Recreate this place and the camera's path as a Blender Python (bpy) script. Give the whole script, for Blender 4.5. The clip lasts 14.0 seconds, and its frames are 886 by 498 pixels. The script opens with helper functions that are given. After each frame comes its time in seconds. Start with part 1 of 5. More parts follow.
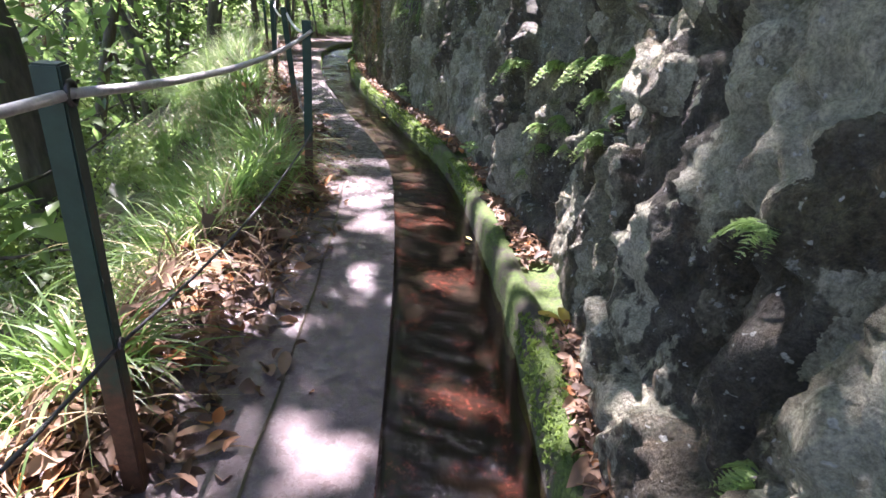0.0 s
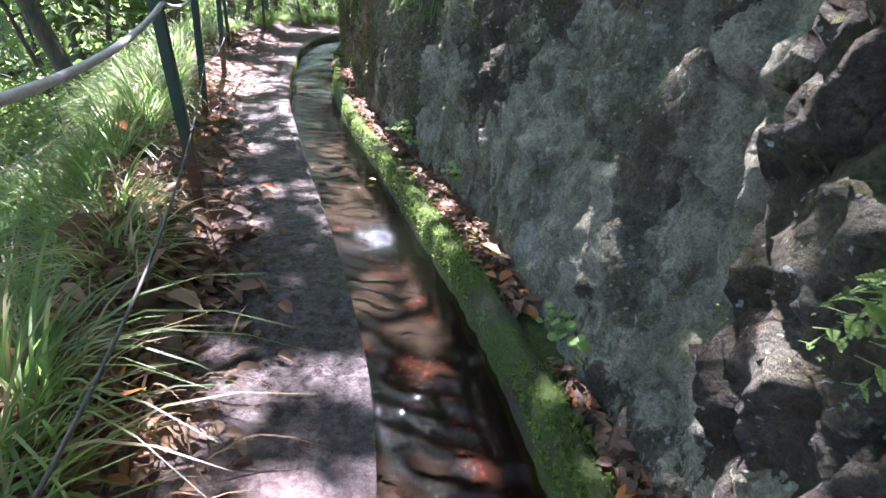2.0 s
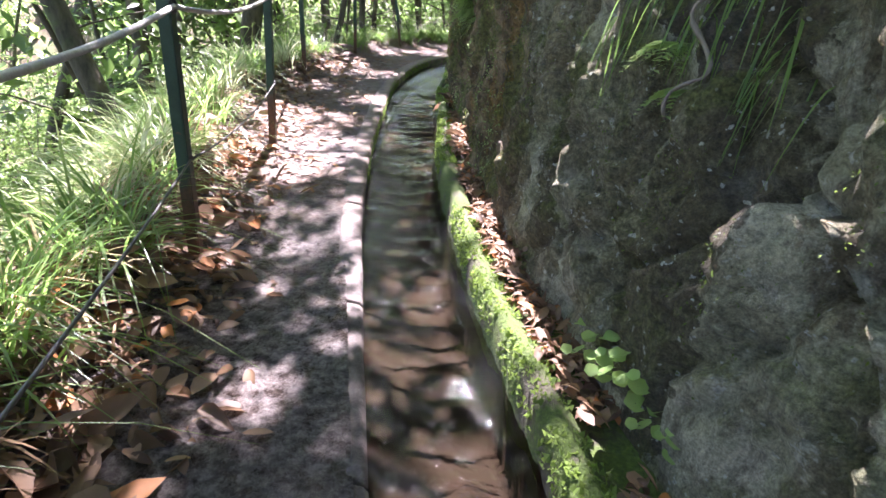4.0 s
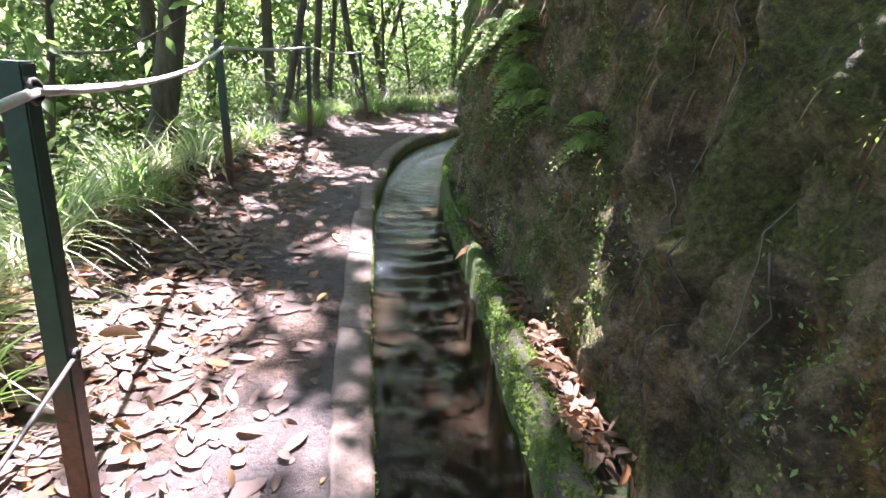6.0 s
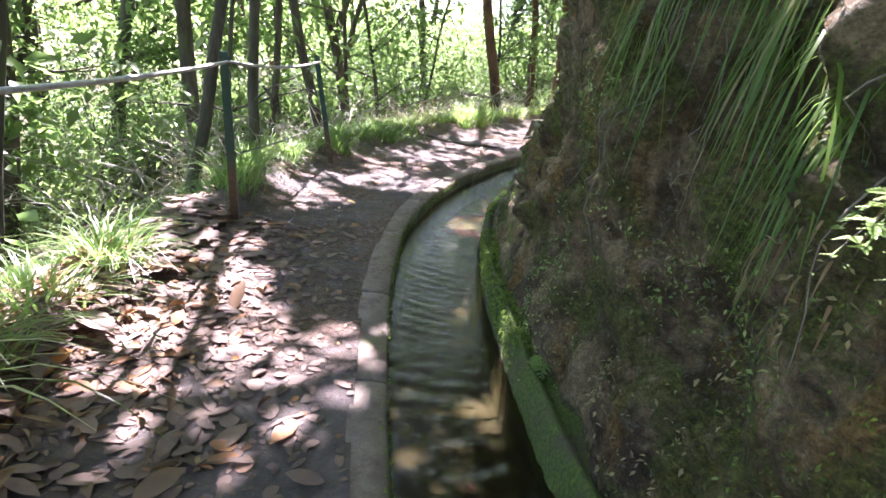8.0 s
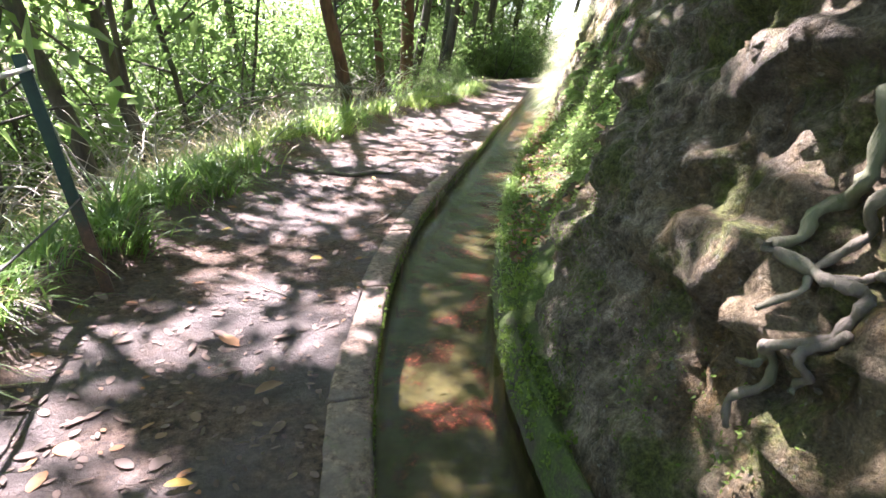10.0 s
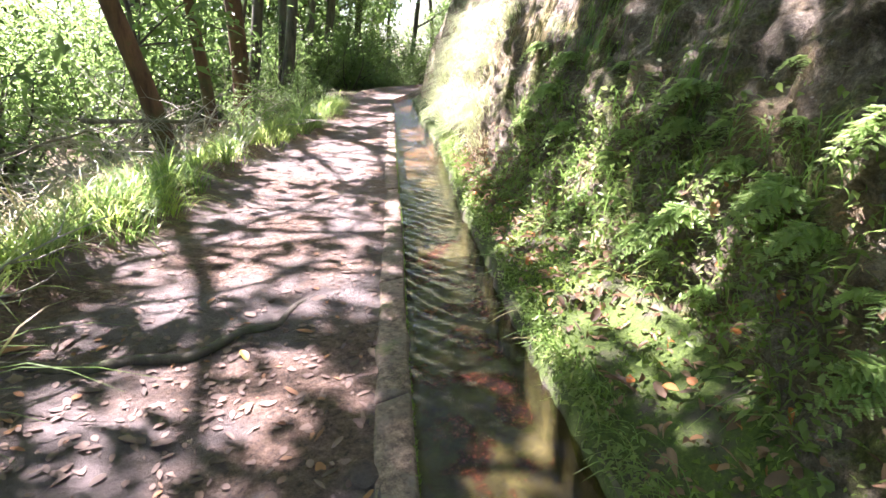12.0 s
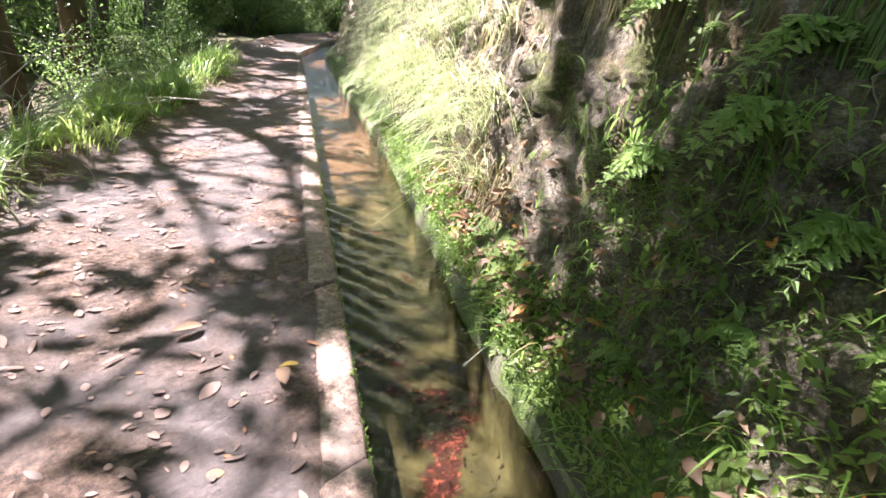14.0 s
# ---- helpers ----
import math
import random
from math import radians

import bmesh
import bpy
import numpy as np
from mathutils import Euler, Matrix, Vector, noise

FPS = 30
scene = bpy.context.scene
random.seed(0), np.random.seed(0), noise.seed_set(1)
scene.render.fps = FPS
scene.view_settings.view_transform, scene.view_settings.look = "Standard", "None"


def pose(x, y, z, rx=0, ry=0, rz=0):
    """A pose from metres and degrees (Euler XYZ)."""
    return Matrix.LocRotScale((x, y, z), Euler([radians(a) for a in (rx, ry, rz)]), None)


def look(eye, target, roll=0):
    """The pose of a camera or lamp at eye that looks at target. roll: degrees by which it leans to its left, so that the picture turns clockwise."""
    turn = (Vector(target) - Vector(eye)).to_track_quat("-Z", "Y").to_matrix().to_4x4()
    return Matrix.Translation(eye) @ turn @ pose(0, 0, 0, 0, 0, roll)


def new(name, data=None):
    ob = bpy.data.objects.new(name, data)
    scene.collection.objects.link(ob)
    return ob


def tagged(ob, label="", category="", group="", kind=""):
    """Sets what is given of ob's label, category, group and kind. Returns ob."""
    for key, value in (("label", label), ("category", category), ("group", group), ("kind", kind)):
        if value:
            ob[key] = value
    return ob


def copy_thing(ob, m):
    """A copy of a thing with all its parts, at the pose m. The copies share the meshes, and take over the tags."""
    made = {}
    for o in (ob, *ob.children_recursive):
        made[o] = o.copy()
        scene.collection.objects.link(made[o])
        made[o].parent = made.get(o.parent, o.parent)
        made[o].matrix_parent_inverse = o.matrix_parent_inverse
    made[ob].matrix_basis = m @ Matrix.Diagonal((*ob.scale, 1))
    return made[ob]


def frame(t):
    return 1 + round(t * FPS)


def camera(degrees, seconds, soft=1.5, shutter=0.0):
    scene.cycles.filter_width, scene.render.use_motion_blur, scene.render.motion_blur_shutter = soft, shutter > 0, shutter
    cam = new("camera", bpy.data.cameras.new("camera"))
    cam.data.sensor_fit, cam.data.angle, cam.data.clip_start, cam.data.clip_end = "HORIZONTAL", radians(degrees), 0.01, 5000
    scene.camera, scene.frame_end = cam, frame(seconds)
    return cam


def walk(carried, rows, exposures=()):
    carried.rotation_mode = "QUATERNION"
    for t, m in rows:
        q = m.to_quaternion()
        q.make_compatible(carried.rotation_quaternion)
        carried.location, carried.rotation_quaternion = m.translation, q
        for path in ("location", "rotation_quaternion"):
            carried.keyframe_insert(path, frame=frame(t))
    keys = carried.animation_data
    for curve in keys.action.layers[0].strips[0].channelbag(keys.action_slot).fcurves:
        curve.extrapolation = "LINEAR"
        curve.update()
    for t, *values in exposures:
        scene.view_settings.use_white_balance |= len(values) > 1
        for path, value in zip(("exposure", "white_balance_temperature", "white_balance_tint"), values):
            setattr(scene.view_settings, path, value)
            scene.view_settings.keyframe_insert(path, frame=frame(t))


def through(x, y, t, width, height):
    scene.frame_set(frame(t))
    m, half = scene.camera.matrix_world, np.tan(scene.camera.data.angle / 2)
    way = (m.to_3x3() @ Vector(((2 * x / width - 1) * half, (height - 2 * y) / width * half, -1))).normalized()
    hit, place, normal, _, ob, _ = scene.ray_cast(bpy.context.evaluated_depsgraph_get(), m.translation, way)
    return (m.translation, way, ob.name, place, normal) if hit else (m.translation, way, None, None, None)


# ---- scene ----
cam = camera(79.0, 14.0, soft=1.55, shutter=0.03)
PATH = [
    (0.0, -0.000, -0.000, 1.253, 65.28, -4.94, 0.00),
    (0.5, -0.033, 0.693, 1.233, 64.73, -6.18, -0.14),
    (1.0, -0.056, 1.468, 1.216, 64.04, -7.01, -0.08),
    (1.5, -0.136, 2.209, 1.178, 64.35, -8.18, -0.35),
    (2.0, -0.222, 2.887, 1.220, 63.98, -6.09, 0.20),
    (2.5, -0.297, 3.593, 1.200, 63.45, -7.88, 5.65),
    (3.0, -0.421, 4.290, 1.200, 61.29, -5.64, 4.17),
    (3.5, -0.605, 4.980, 1.208, 63.37, -7.08, 9.85),
    (4.0, -0.824, 5.608, 1.199, 63.87, -6.22, 10.02),
    (4.2, -0.932, 5.920, 1.187, 65.75, -6.16, 10.31),
    (6.3, -1.898, 8.771, 1.178, 69.57, -5.70, 3.82),
    (6.5, -1.980, 9.087, 1.212, 69.47, -5.67, 3.51),
    (7.0, -2.221, 9.885, 1.193, 69.84, -4.50, 5.15),
    (7.5, -2.347, 10.644, 1.198, 69.34, -4.01, 2.49),
    (7.7, -2.428, 10.903, 1.260, 69.64, -5.63, 1.83),
    (9.8, -2.925, 13.985, 1.187, 68.37, -1.46, -17.99),
    (10.0, -2.919, 14.285, 1.220, 69.09, -4.22, -19.00),
    (10.5, -2.888, 15.025, 1.199, 68.67, -4.06, -24.41),
    (11.0, -2.746, 15.771, 1.193, 70.22, -1.94, -28.24),
    (11.5, -2.581, 16.513, 1.196, 71.31, -5.06, -31.75),
    (12.0, -2.361, 17.134, 1.188, 70.68, -2.26, -36.09),
    (12.5, -2.061, 17.706, 1.211, 69.98, -2.82, -37.76),
    (13.0, -1.742, 18.328, 1.206, 68.96, -4.22, -41.13),
    (13.5, -1.320, 18.994, 1.195, 68.13, -4.23, -42.95),
    (14.0, -0.986, 19.637, 1.193, 66.33, -5.42, -45.21),
]
walk(cam, [(t, pose(x, y, z, rx, ry, rz)) for t, x, y, z, rx, ry, rz in PATH],
     exposures=[(0.0, 3.15, 6150, 34), (1.0, 3.2, 6050, 34), (1.5, 3.55, 5850, 34), (2.3, 3.35, 5900, 30), (3.0, 3.6, 6100, 32), (4.2, 3.55, 6200, 33), (6.4, 3.55, 6150, 34), (7.5, 3.7, 6100, 35), (10.0, 3.5, 6300, 29), (10.6, 3.6, 6350, 29),
                (11.5, 3.45, 6400, 28), (12.0, 3.45, 6400, 33), (13.0, 3.45, 6350, 33), (13.5, 3.15, 6400, 33), (14.0, 3.1, 6400, 26)])

# ---- light ----
SUN_AZ = (-0.26, 0.97)
SUN_EL = radians(58)
world = bpy.data.worlds.new("sky")
scene.world = world
world.use_nodes = True
wn = world.node_tree
sky = wn.nodes.new("ShaderNodeTexSky")
sky.sky_type = "NISHITA"
sky.sun_disc = False
sky.sun_elevation = SUN_EL
sky.sun_rotation = math.atan2(SUN_AZ[0], SUN_AZ[1])
wn.nodes["Background"].inputs["Strength"].default_value = 0.052
wn.links.new(sky.outputs[0], wn.nodes["Background"].inputs["Color"])
TO_SUN = Vector((SUN_AZ[0] * math.cos(SUN_EL), SUN_AZ[1] * math.cos(SUN_EL), math.sin(SUN_EL))).normalized()
sun_data = bpy.data.lights.new("sun", "SUN")
sun_data.energy = 5.0
sun_data.angle = radians(0.55)
sun_data.color = (1.0, 0.97, 0.92)
sun = new("sun", sun_data)
sun.matrix_world = look(Vector((0, 10, 30)) + TO_SUN * 30, (0, 10, 30))

rng = np.random.default_rng(7)


# ---- materials ----
class Mat:
    """A small helper round a node material."""

    def __init__(self, name, rough=0.8):
        self.m = bpy.data.materials.new(name)
        self.m.use_nodes = True
        self.t = self.m.node_tree
        self.b = self.t.nodes["Principled BSDF"]
        self.b.inputs["Roughness"].default_value = rough
        self.out = self.t.nodes["Material Output"]

    def n(self, kind):
        return self.t.nodes.new(kind)

    def l(self, a, b):
        self.t.links.new(a, b)

    def pos(self):
        return self.n("ShaderNodeNewGeometry").outputs["Position"]

    def noise(self, scale, detail=6, rough=0.6, vec=None, stretch=None):
        node = self.n("ShaderNodeTexNoise")
        node.inputs["Scale"].default_value = scale
        node.inputs["Detail"].default_value = detail
        node.inputs["Roughness"].default_value = rough
        vec = vec or self.pos()
        if stretch:
            mp = self.n("ShaderNodeMapping")
            mp.inputs["Scale"].default_value = stretch
            self.l(vec, mp.inputs["Vector"])
            vec = mp.outputs[0]
        self.l(vec, node.inputs["Vector"])
        return node.outputs["Fac"]

    def ramp(self, fac, stops):
        node = self.n("ShaderNodeValToRGB")
        el = node.color_ramp.elements
        while len(el) < len(stops):
            el.new(0.5)
        for e, (p, c) in zip(el, stops):
            e.position = p
            e.color = (*c, 1) if len(c) == 3 else c
        self.l(fac, node.inputs["Fac"])
        return node.outputs["Color"]

    def step(self, fac, a, b):
        node = self.n("ShaderNodeMapRange")
        node.interpolation_type = "SMOOTHSTEP"
        node.inputs["From Min"].default_value = a
        node.inputs["From Max"].default_value = b
        self.l(fac, node.inputs["Value"])
        return node.outputs["Result"]

    def math(self, op, a, b):
        node = self.n("ShaderNodeMath")
        node.operation = op
        for i, v in enumerate((a, b)):
            if isinstance(v, (int, float)):
                node.inputs[i].default_value = v
            else:
                self.l(v, node.inputs[i])
        return node.outputs[0]

    def mix(self, fac, a, b, blend="MIX"):
        node = self.n("ShaderNodeMix")
        node.data_type, node.blend_type = "RGBA", blend
        for sock, v in ((node.inputs[0], fac), (node.inputs[6], a), (node.inputs[7], b)):
            if isinstance(v, (int, float)):
                sock.default_value = v
            elif isinstance(v, tuple):
                sock.default_value = (*v, 1)
            else:
                self.l(v, sock)
        return node.outputs[2]

    def axis(self, name):
        node = self.n("ShaderNodeSeparateXYZ")
        self.l(self.pos(), node.inputs[0])
        return node.outputs[name]

    def up(self):
        node = self.n("ShaderNodeSeparateXYZ")
        self.l(self.n("ShaderNodeNewGeometry").outputs["Normal"], node.inputs[0])
        return node.outputs["Z"]

    def color(self, c):
        if isinstance(c, tuple):
            self.b.inputs["Base Color"].default_value = (*c, 1)
        else:
            self.l(c, self.b.inputs["Base Color"])
        return self

    def bump(self, h, strength=0.5, dist=0.02):
        node = self.n("ShaderNodeBump")
        node.inputs["Strength"].default_value = strength
        node.inputs["Distance"].default_value = dist
        self.l(h, node.inputs["Height"])
        self.l(node.outputs[0], self.b.inputs["Normal"])
        return node


def rock_material():
    m = Mat("rock", 0.72)
    big, mid, fine = m.noise(1.6, 5), m.noise(7, 8, 0.65), m.noise(45, 6, 0.7)
    # broken slabs: cells with crisp, warped edges, some pale and crusted, some dark brown
    warp = m.n("ShaderNodeTexNoise")
    warp.inputs["Scale"].default_value, warp.inputs["Detail"].default_value, warp.inputs["Roughness"].default_value = 2.4, 7, 0.62
    m.l(m.pos(), warp.inputs["Vector"])
    bent = m.mix(0.2, m.pos(), warp.outputs["Color"], "LINEAR_LIGHT")
    mp = m.n("ShaderNodeMapping")
    mp.inputs["Scale"].default_value = (2.3, 2.3, 1.25)
    m.l(bent, mp.inputs["Vector"])
    cell = m.n("ShaderNodeTexVoronoi")
    cell.inputs["Scale"].default_value = 1.0
    m.l(mp.outputs[0], cell.inputs["Vector"])
    tone = m.n("ShaderNodeSeparateColor")
    m.l(cell.outputs["Color"], tone.inputs[0])
    slab = m.step(m.math("ADD", m.math("MULTIPLY", tone.outputs[0], 0.42), m.noise(2.6, 10, 0.66, stretch=(1, 1, 0.6))), 0.63, 0.66)
    pale_rock = m.ramp(mid, [(0.3, (0.25, 0.245, 0.17)), (0.5, (0.45, 0.44, 0.325)), (0.7, (0.62, 0.6, 0.48))])
    dark_rock = m.ramp(mid, [(0.3, (0.03, 0.027, 0.02)), (0.55, (0.115, 0.106, 0.084)), (0.75, (0.26, 0.245, 0.2))])
    grey = m.mix(slab, dark_rock, pale_rock)
    ink = m.step(m.math("ADD", m.math("MULTIPLY", tone.outputs[1], 0.3), m.noise(3.3, 10, 0.7, stretch=(1, 1, 0.55))), 0.69, 0.72)
    grey = m.mix(m.math("MULTIPLY", ink, 0.5), grey, m.ramp(fine, [(0.3, (0.025, 0.02, 0.01)), (0.7, (0.11, 0.085, 0.045))]))
    film = m.step(m.noise(1.7, 8, 0.7), 0.46, 0.62)
    grey = m.mix(m.math("MULTIPLY", film, 0.3), grey, m.ramp(fine, [(0.3, (0.1, 0.105, 0.04)), (0.7, (0.32, 0.315, 0.17))]))
    rust = m.step(m.noise(2.9, 9, 0.75, stretch=(1, 1, 0.45)), 0.56, 0.63)
    grey = m.mix(m.math("MULTIPLY", rust, 0.7), grey, m.ramp(mid, [(0.3, (0.05, 0.036, 0.02)), (0.7, (0.22, 0.165, 0.1))]))
    clod = m.step(m.noise(3.4, 10, 0.68), 0.43, 0.56)
    earth = m.mix(clod, m.ramp(mid, [(0.3, (0.025, 0.017, 0.01)), (0.6, (0.11, 0.075, 0.043))]), m.ramp(mid, [(0.3, (0.14, 0.097, 0.055)), (0.7, (0.42, 0.32, 0.2))]))
    ochre = m.step(m.noise(3.0, 8, 0.7, stretch=(1.2, 1.6, 0.35)), 0.5, 0.6)
    earth = m.mix(m.math("MULTIPLY", ochre, 0.75), earth, m.ramp(fine, [(0.3, (0.09, 0.05, 0.012)), (0.7, (0.34, 0.2, 0.06))]))
    y = m.axis("Y")
    olive = m.math("MULTIPLY", m.step(m.math("ADD", y, m.math("MULTIPLY", mid, 2.5)), 6.8, 8.6), m.step(m.noise(2.2, 9, 0.7), 0.4, 0.5))
    grey = m.mix(m.math("MULTIPLY", olive, 0.65), grey, m.ramp(fine, [(0.3, (0.05, 0.042, 0.018)), (0.5, (0.12, 0.105, 0.05)), (0.7, (0.24, 0.215, 0.12))]))
    in_earth = m.step(m.math("ADD", y, m.math("MULTIPLY", m.noise(1.1), 3.0)), 9.3, 10.6)
    rocky_end = m.step(m.math("ADD", y, m.math("MULTIPLY", big, 2.0)), 15.6, 16.6)
    col = m.mix(in_earth, grey, earth)
    gravel = m.ramp(m.math("MULTIPLY", m.math("ADD", mid, m.noise(24, 6, 0.75)), 0.5), [(0.38, (0.04, 0.032, 0.024)), (0.5, (0.18, 0.152, 0.12)), (0.61, (0.37, 0.325, 0.265))])
    gravel = m.mix(m.math("MULTIPLY", m.step(m.noise(1.9, 6, 0.65), 0.52, 0.6), 0.7), gravel, m.ramp(mid, [(0.3, (0.12, 0.085, 0.04)), (0.7, (0.36, 0.27, 0.15))]))
    col = m.mix(m.math("MULTIPLY", rocky_end, 0.85), col, gravel)
    # dark brown seep streaks that run down the face
    streak = m.step(m.noise(2.6, 7, 0.75, stretch=(1.0, 1.6, 0.3)), 0.5, 0.6)
    col = m.mix(m.math("MULTIPLY", streak, 0.55), col, (0.07, 0.056, 0.032))
    # pale lichen
    pale = m.math("MAXIMUM", m.math("MULTIPLY", m.step(m.noise(9, 5, 0.75), 0.62, 0.67), 0.7), m.step(m.noise(34, 2, 0.5), 0.67, 0.7))
    pale = m.math("MULTIPLY", pale, m.math("SUBTRACT", 0.75, m.math("MULTIPLY", m.step(y, 8.0, 9.5), 0.5)))
    col = m.mix(pale, col, (0.55, 0.57, 0.52))
    moss = m.math("MULTIPLY", m.step(m.math("ADD", m.noise(3.1, 9, 0.7), m.math("MULTIPLY", m.math("MULTIPLY", m.step(y, 8.2, 9.6), m.math("SUBTRACT", 1.0, m.step(y, 13.2, 14.4))), 0.05)), 0.5, 0.6), m.step(m.math("ADD", y, m.math("MULTIPLY", m.up(), 5.0)), 2.0, 12.0))
    col = m.mix(m.math("MULTIPLY", moss, 0.8), col, m.ramp(fine, [(0.3, (0.03, 0.045, 0.01)), (0.7, (0.15, 0.18, 0.04))]))
    # the unseen upper face is painted dark green to darken the water's reflection
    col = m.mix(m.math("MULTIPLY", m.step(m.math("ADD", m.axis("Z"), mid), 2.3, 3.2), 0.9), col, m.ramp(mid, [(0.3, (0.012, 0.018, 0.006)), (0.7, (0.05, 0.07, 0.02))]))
    m.color(m.mix(0.8, col, m.ramp(m.math("MULTIPLY", m.math("ADD", fine, m.noise(130, 3, 0.7)), 0.5), [(0.38, (0.24, 0.24, 0.24)), (0.62, (0.84, 0.84, 0.84))]), "OVERLAY"))
    m.b.inputs["Specular IOR Level"].default_value = 0.3
    m.l(m.ramp(m.noise(5, 4), [(0.35, (0.5, 0.5, 0.5)), (0.65, (0.9, 0.9, 0.9))]), m.b.inputs["Roughness"])
    m.bump(m.math("ADD", m.math("MULTIPLY", m.noise(16, 8, 0.7), 1.0), m.math("MULTIPLY", m.noise(75, 6, 0.75), 0.5)), 1.0, 0.08)
    return m.m


def mud_material():
    m = Mat("trodden_earth", 0.75)
    mid, fine = m.noise(5, 8, 0.65), m.noise(60, 6, 0.7)
    dirt = m.ramp(mid, [(0.25, (0.10, 0.082, 0.078)), (0.5, (0.18, 0.145, 0.138)), (0.78, (0.3, 0.25, 0.235))])
    litter = m.ramp(m.noise(28, 4, 0.8), [(0.35, (0.05, 0.032, 0.022)), (0.52, (0.2, 0.12, 0.085)), (0.72, (0.36, 0.25, 0.19))])
    col = m.mix(m.step(m.noise(1.3, 5), 0.42, 0.62), dirt, litter)
    wet = m.math("SUBTRACT", 1.0, m.step(m.axis("Y"), 7.6, 9.4))
    clay = m.ramp(m.noise(21, 8, 0.75), [(0.4, (0.03, 0.025, 0.025)), (0.5, (0.14, 0.12, 0.118)), (0.6, (0.3, 0.265, 0.255))])
    cast = m.ramp(m.noise(7, 9, 0.7), [(0.3, (0.048, 0.036, 0.036)), (0.5, (0.094, 0.07, 0.071)), (0.7, (0.165, 0.128, 0.128))])
    clay = m.mix(m.step(m.axis("Y"), 4.8, 3.2), clay, cast)
    col = m.mix(m.math("MULTIPLY", wet, 0.85), col, clay)
    m.color(m.mix(0.4, col, m.ramp(fine, [(0.3, (0.25, 0.25, 0.25)), (0.7, (0.75, 0.75, 0.75))]), "OVERLAY"))
    m.l(m.math("SUBTRACT", 0.85, m.math("MULTIPLY", wet, m.math("MULTIPLY", m.step(m.noise(19, 6, 0.7), 0.45, 0.53), 0.63))), m.b.inputs["Roughness"])
    relief = m.bump(m.math("ADD", m.noise(21, 9, 0.8), m.math("MULTIPLY", fine, 0.4)), 1.0, 0.09)
    m.l(m.math("ADD", 0.22, m.math("MULTIPLY", m.step(m.axis("Y"), 3.2, 4.6), 0.78)), relief.inputs["Strength"])
    return m.m


def soil_material():
    m = Mat("woodland_soil", 0.95)
    mid = m.noise(3, 8, 0.7)
    col = m.ramp(mid, [(0.3, (0.03, 0.022, 0.014)), (0.5, (0.09, 0.065, 0.04)), (0.7, (0.17, 0.125, 0.08))])
    green = m.step(m.noise(0.9, 5), 0.42, 0.6)
    col = m.mix(m.math("MULTIPLY", green, 0.75), col, m.ramp(m.noise(20, 5), [(0.3, (0.03, 0.055, 0.012)), (0.7, (0.1, 0.15, 0.035))]))
    m.color(col)
    m.bump(m.noise(18, 8, 0.75), 1.0, 0.05)
    return m.m


def concrete_material():
    m = Mat("weathered_concrete", 0.85)
    mid, fine = m.noise(6, 8, 0.7), m.noise(90, 5, 0.7)
    col = m.ramp(mid, [(0.28, (0.055, 0.04, 0.034)), (0.5, (0.16, 0.125, 0.108)), (0.72, (0.25, 0.205, 0.18))])
    info = m.n("ShaderNodeObjectInfo")
    col = m.mix(m.math("MULTIPLY", info.outputs["Random"], 0.3), col, (0.16, 0.13, 0.115))
    col = m.mix(m.math("MULTIPLY", m.step(m.noise(2.3, 9, 0.75), 0.47, 0.58), 0.8), col, m.ramp(m.noise(30, 5, 0.8), [(0.35, (0.04, 0.028, 0.022)), (0.65, (0.2, 0.145, 0.12))]))
    slab = m.math("SUBTRACT", 1.0, m.step(m.axis("Y"), 7.6, 9.4))
    col = m.mix(m.math("MULTIPLY", slab, 0.85), col, m.ramp(m.noise(17, 9, 0.8), [(0.34, (0.03, 0.025, 0.024)), (0.5, (0.1, 0.085, 0.082)), (0.66, (0.2, 0.175, 0.168))]))
    trodden = m.math("MULTIPLY", m.step(m.axis("Y"), 13.5, 16.0), m.step(m.noise(5, 8, 0.75), 0.42, 0.54))
    col = m.mix(m.math("MULTIPLY", trodden, 0.85), col, m.ramp(m.noise(28, 4, 0.8), [(0.38, (0.05, 0.032, 0.024)), (0.5, (0.17, 0.115, 0.09)), (0.64, (0.34, 0.25, 0.2))]))
    moss = m.math("MULTIPLY", m.step(m.noise(4, 6, 0.7), 0.55, 0.7), m.step(m.axis("Y"), 8, 16))
    col = m.mix(m.math("MULTIPLY", moss, 0.6), col, (0.11, 0.14, 0.035))
    m.color(m.mix(0.3, col, m.ramp(fine, [(0.3, (0.25, 0.25, 0.25)), (0.7, (0.75, 0.75, 0.75))]), "OVERLAY"))
    m.bump(m.math("ADD", mid, m.math("MULTIPLY", fine, 0.4)), 0.6, 0.012)
    return m.m


def mossy_material():
    m = Mat("mossy_masonry", 0.9)
    mid, fine = m.noise(8, 8, 0.7), m.noise(70, 5, 0.7)
    stone = m.ramp(mid, [(0.3, (0.035, 0.03, 0.022)), (0.6, (0.09, 0.078, 0.055)), (0.8, (0.2, 0.18, 0.13))])
    green = m.ramp(fine, [(0.3, (0.02, 0.036, 0.006)), (0.55, (0.06, 0.10, 0.014)), (0.75, (0.14, 0.19, 0.035))])
    m.color(m.mix(m.step(m.noise(4, 7, 0.7), 0.38, 0.52), stone, green))
    m.bump(m.math("ADD", mid, m.math("MULTIPLY", fine, 0.6)), 1.0, 0.02)
    return m.m


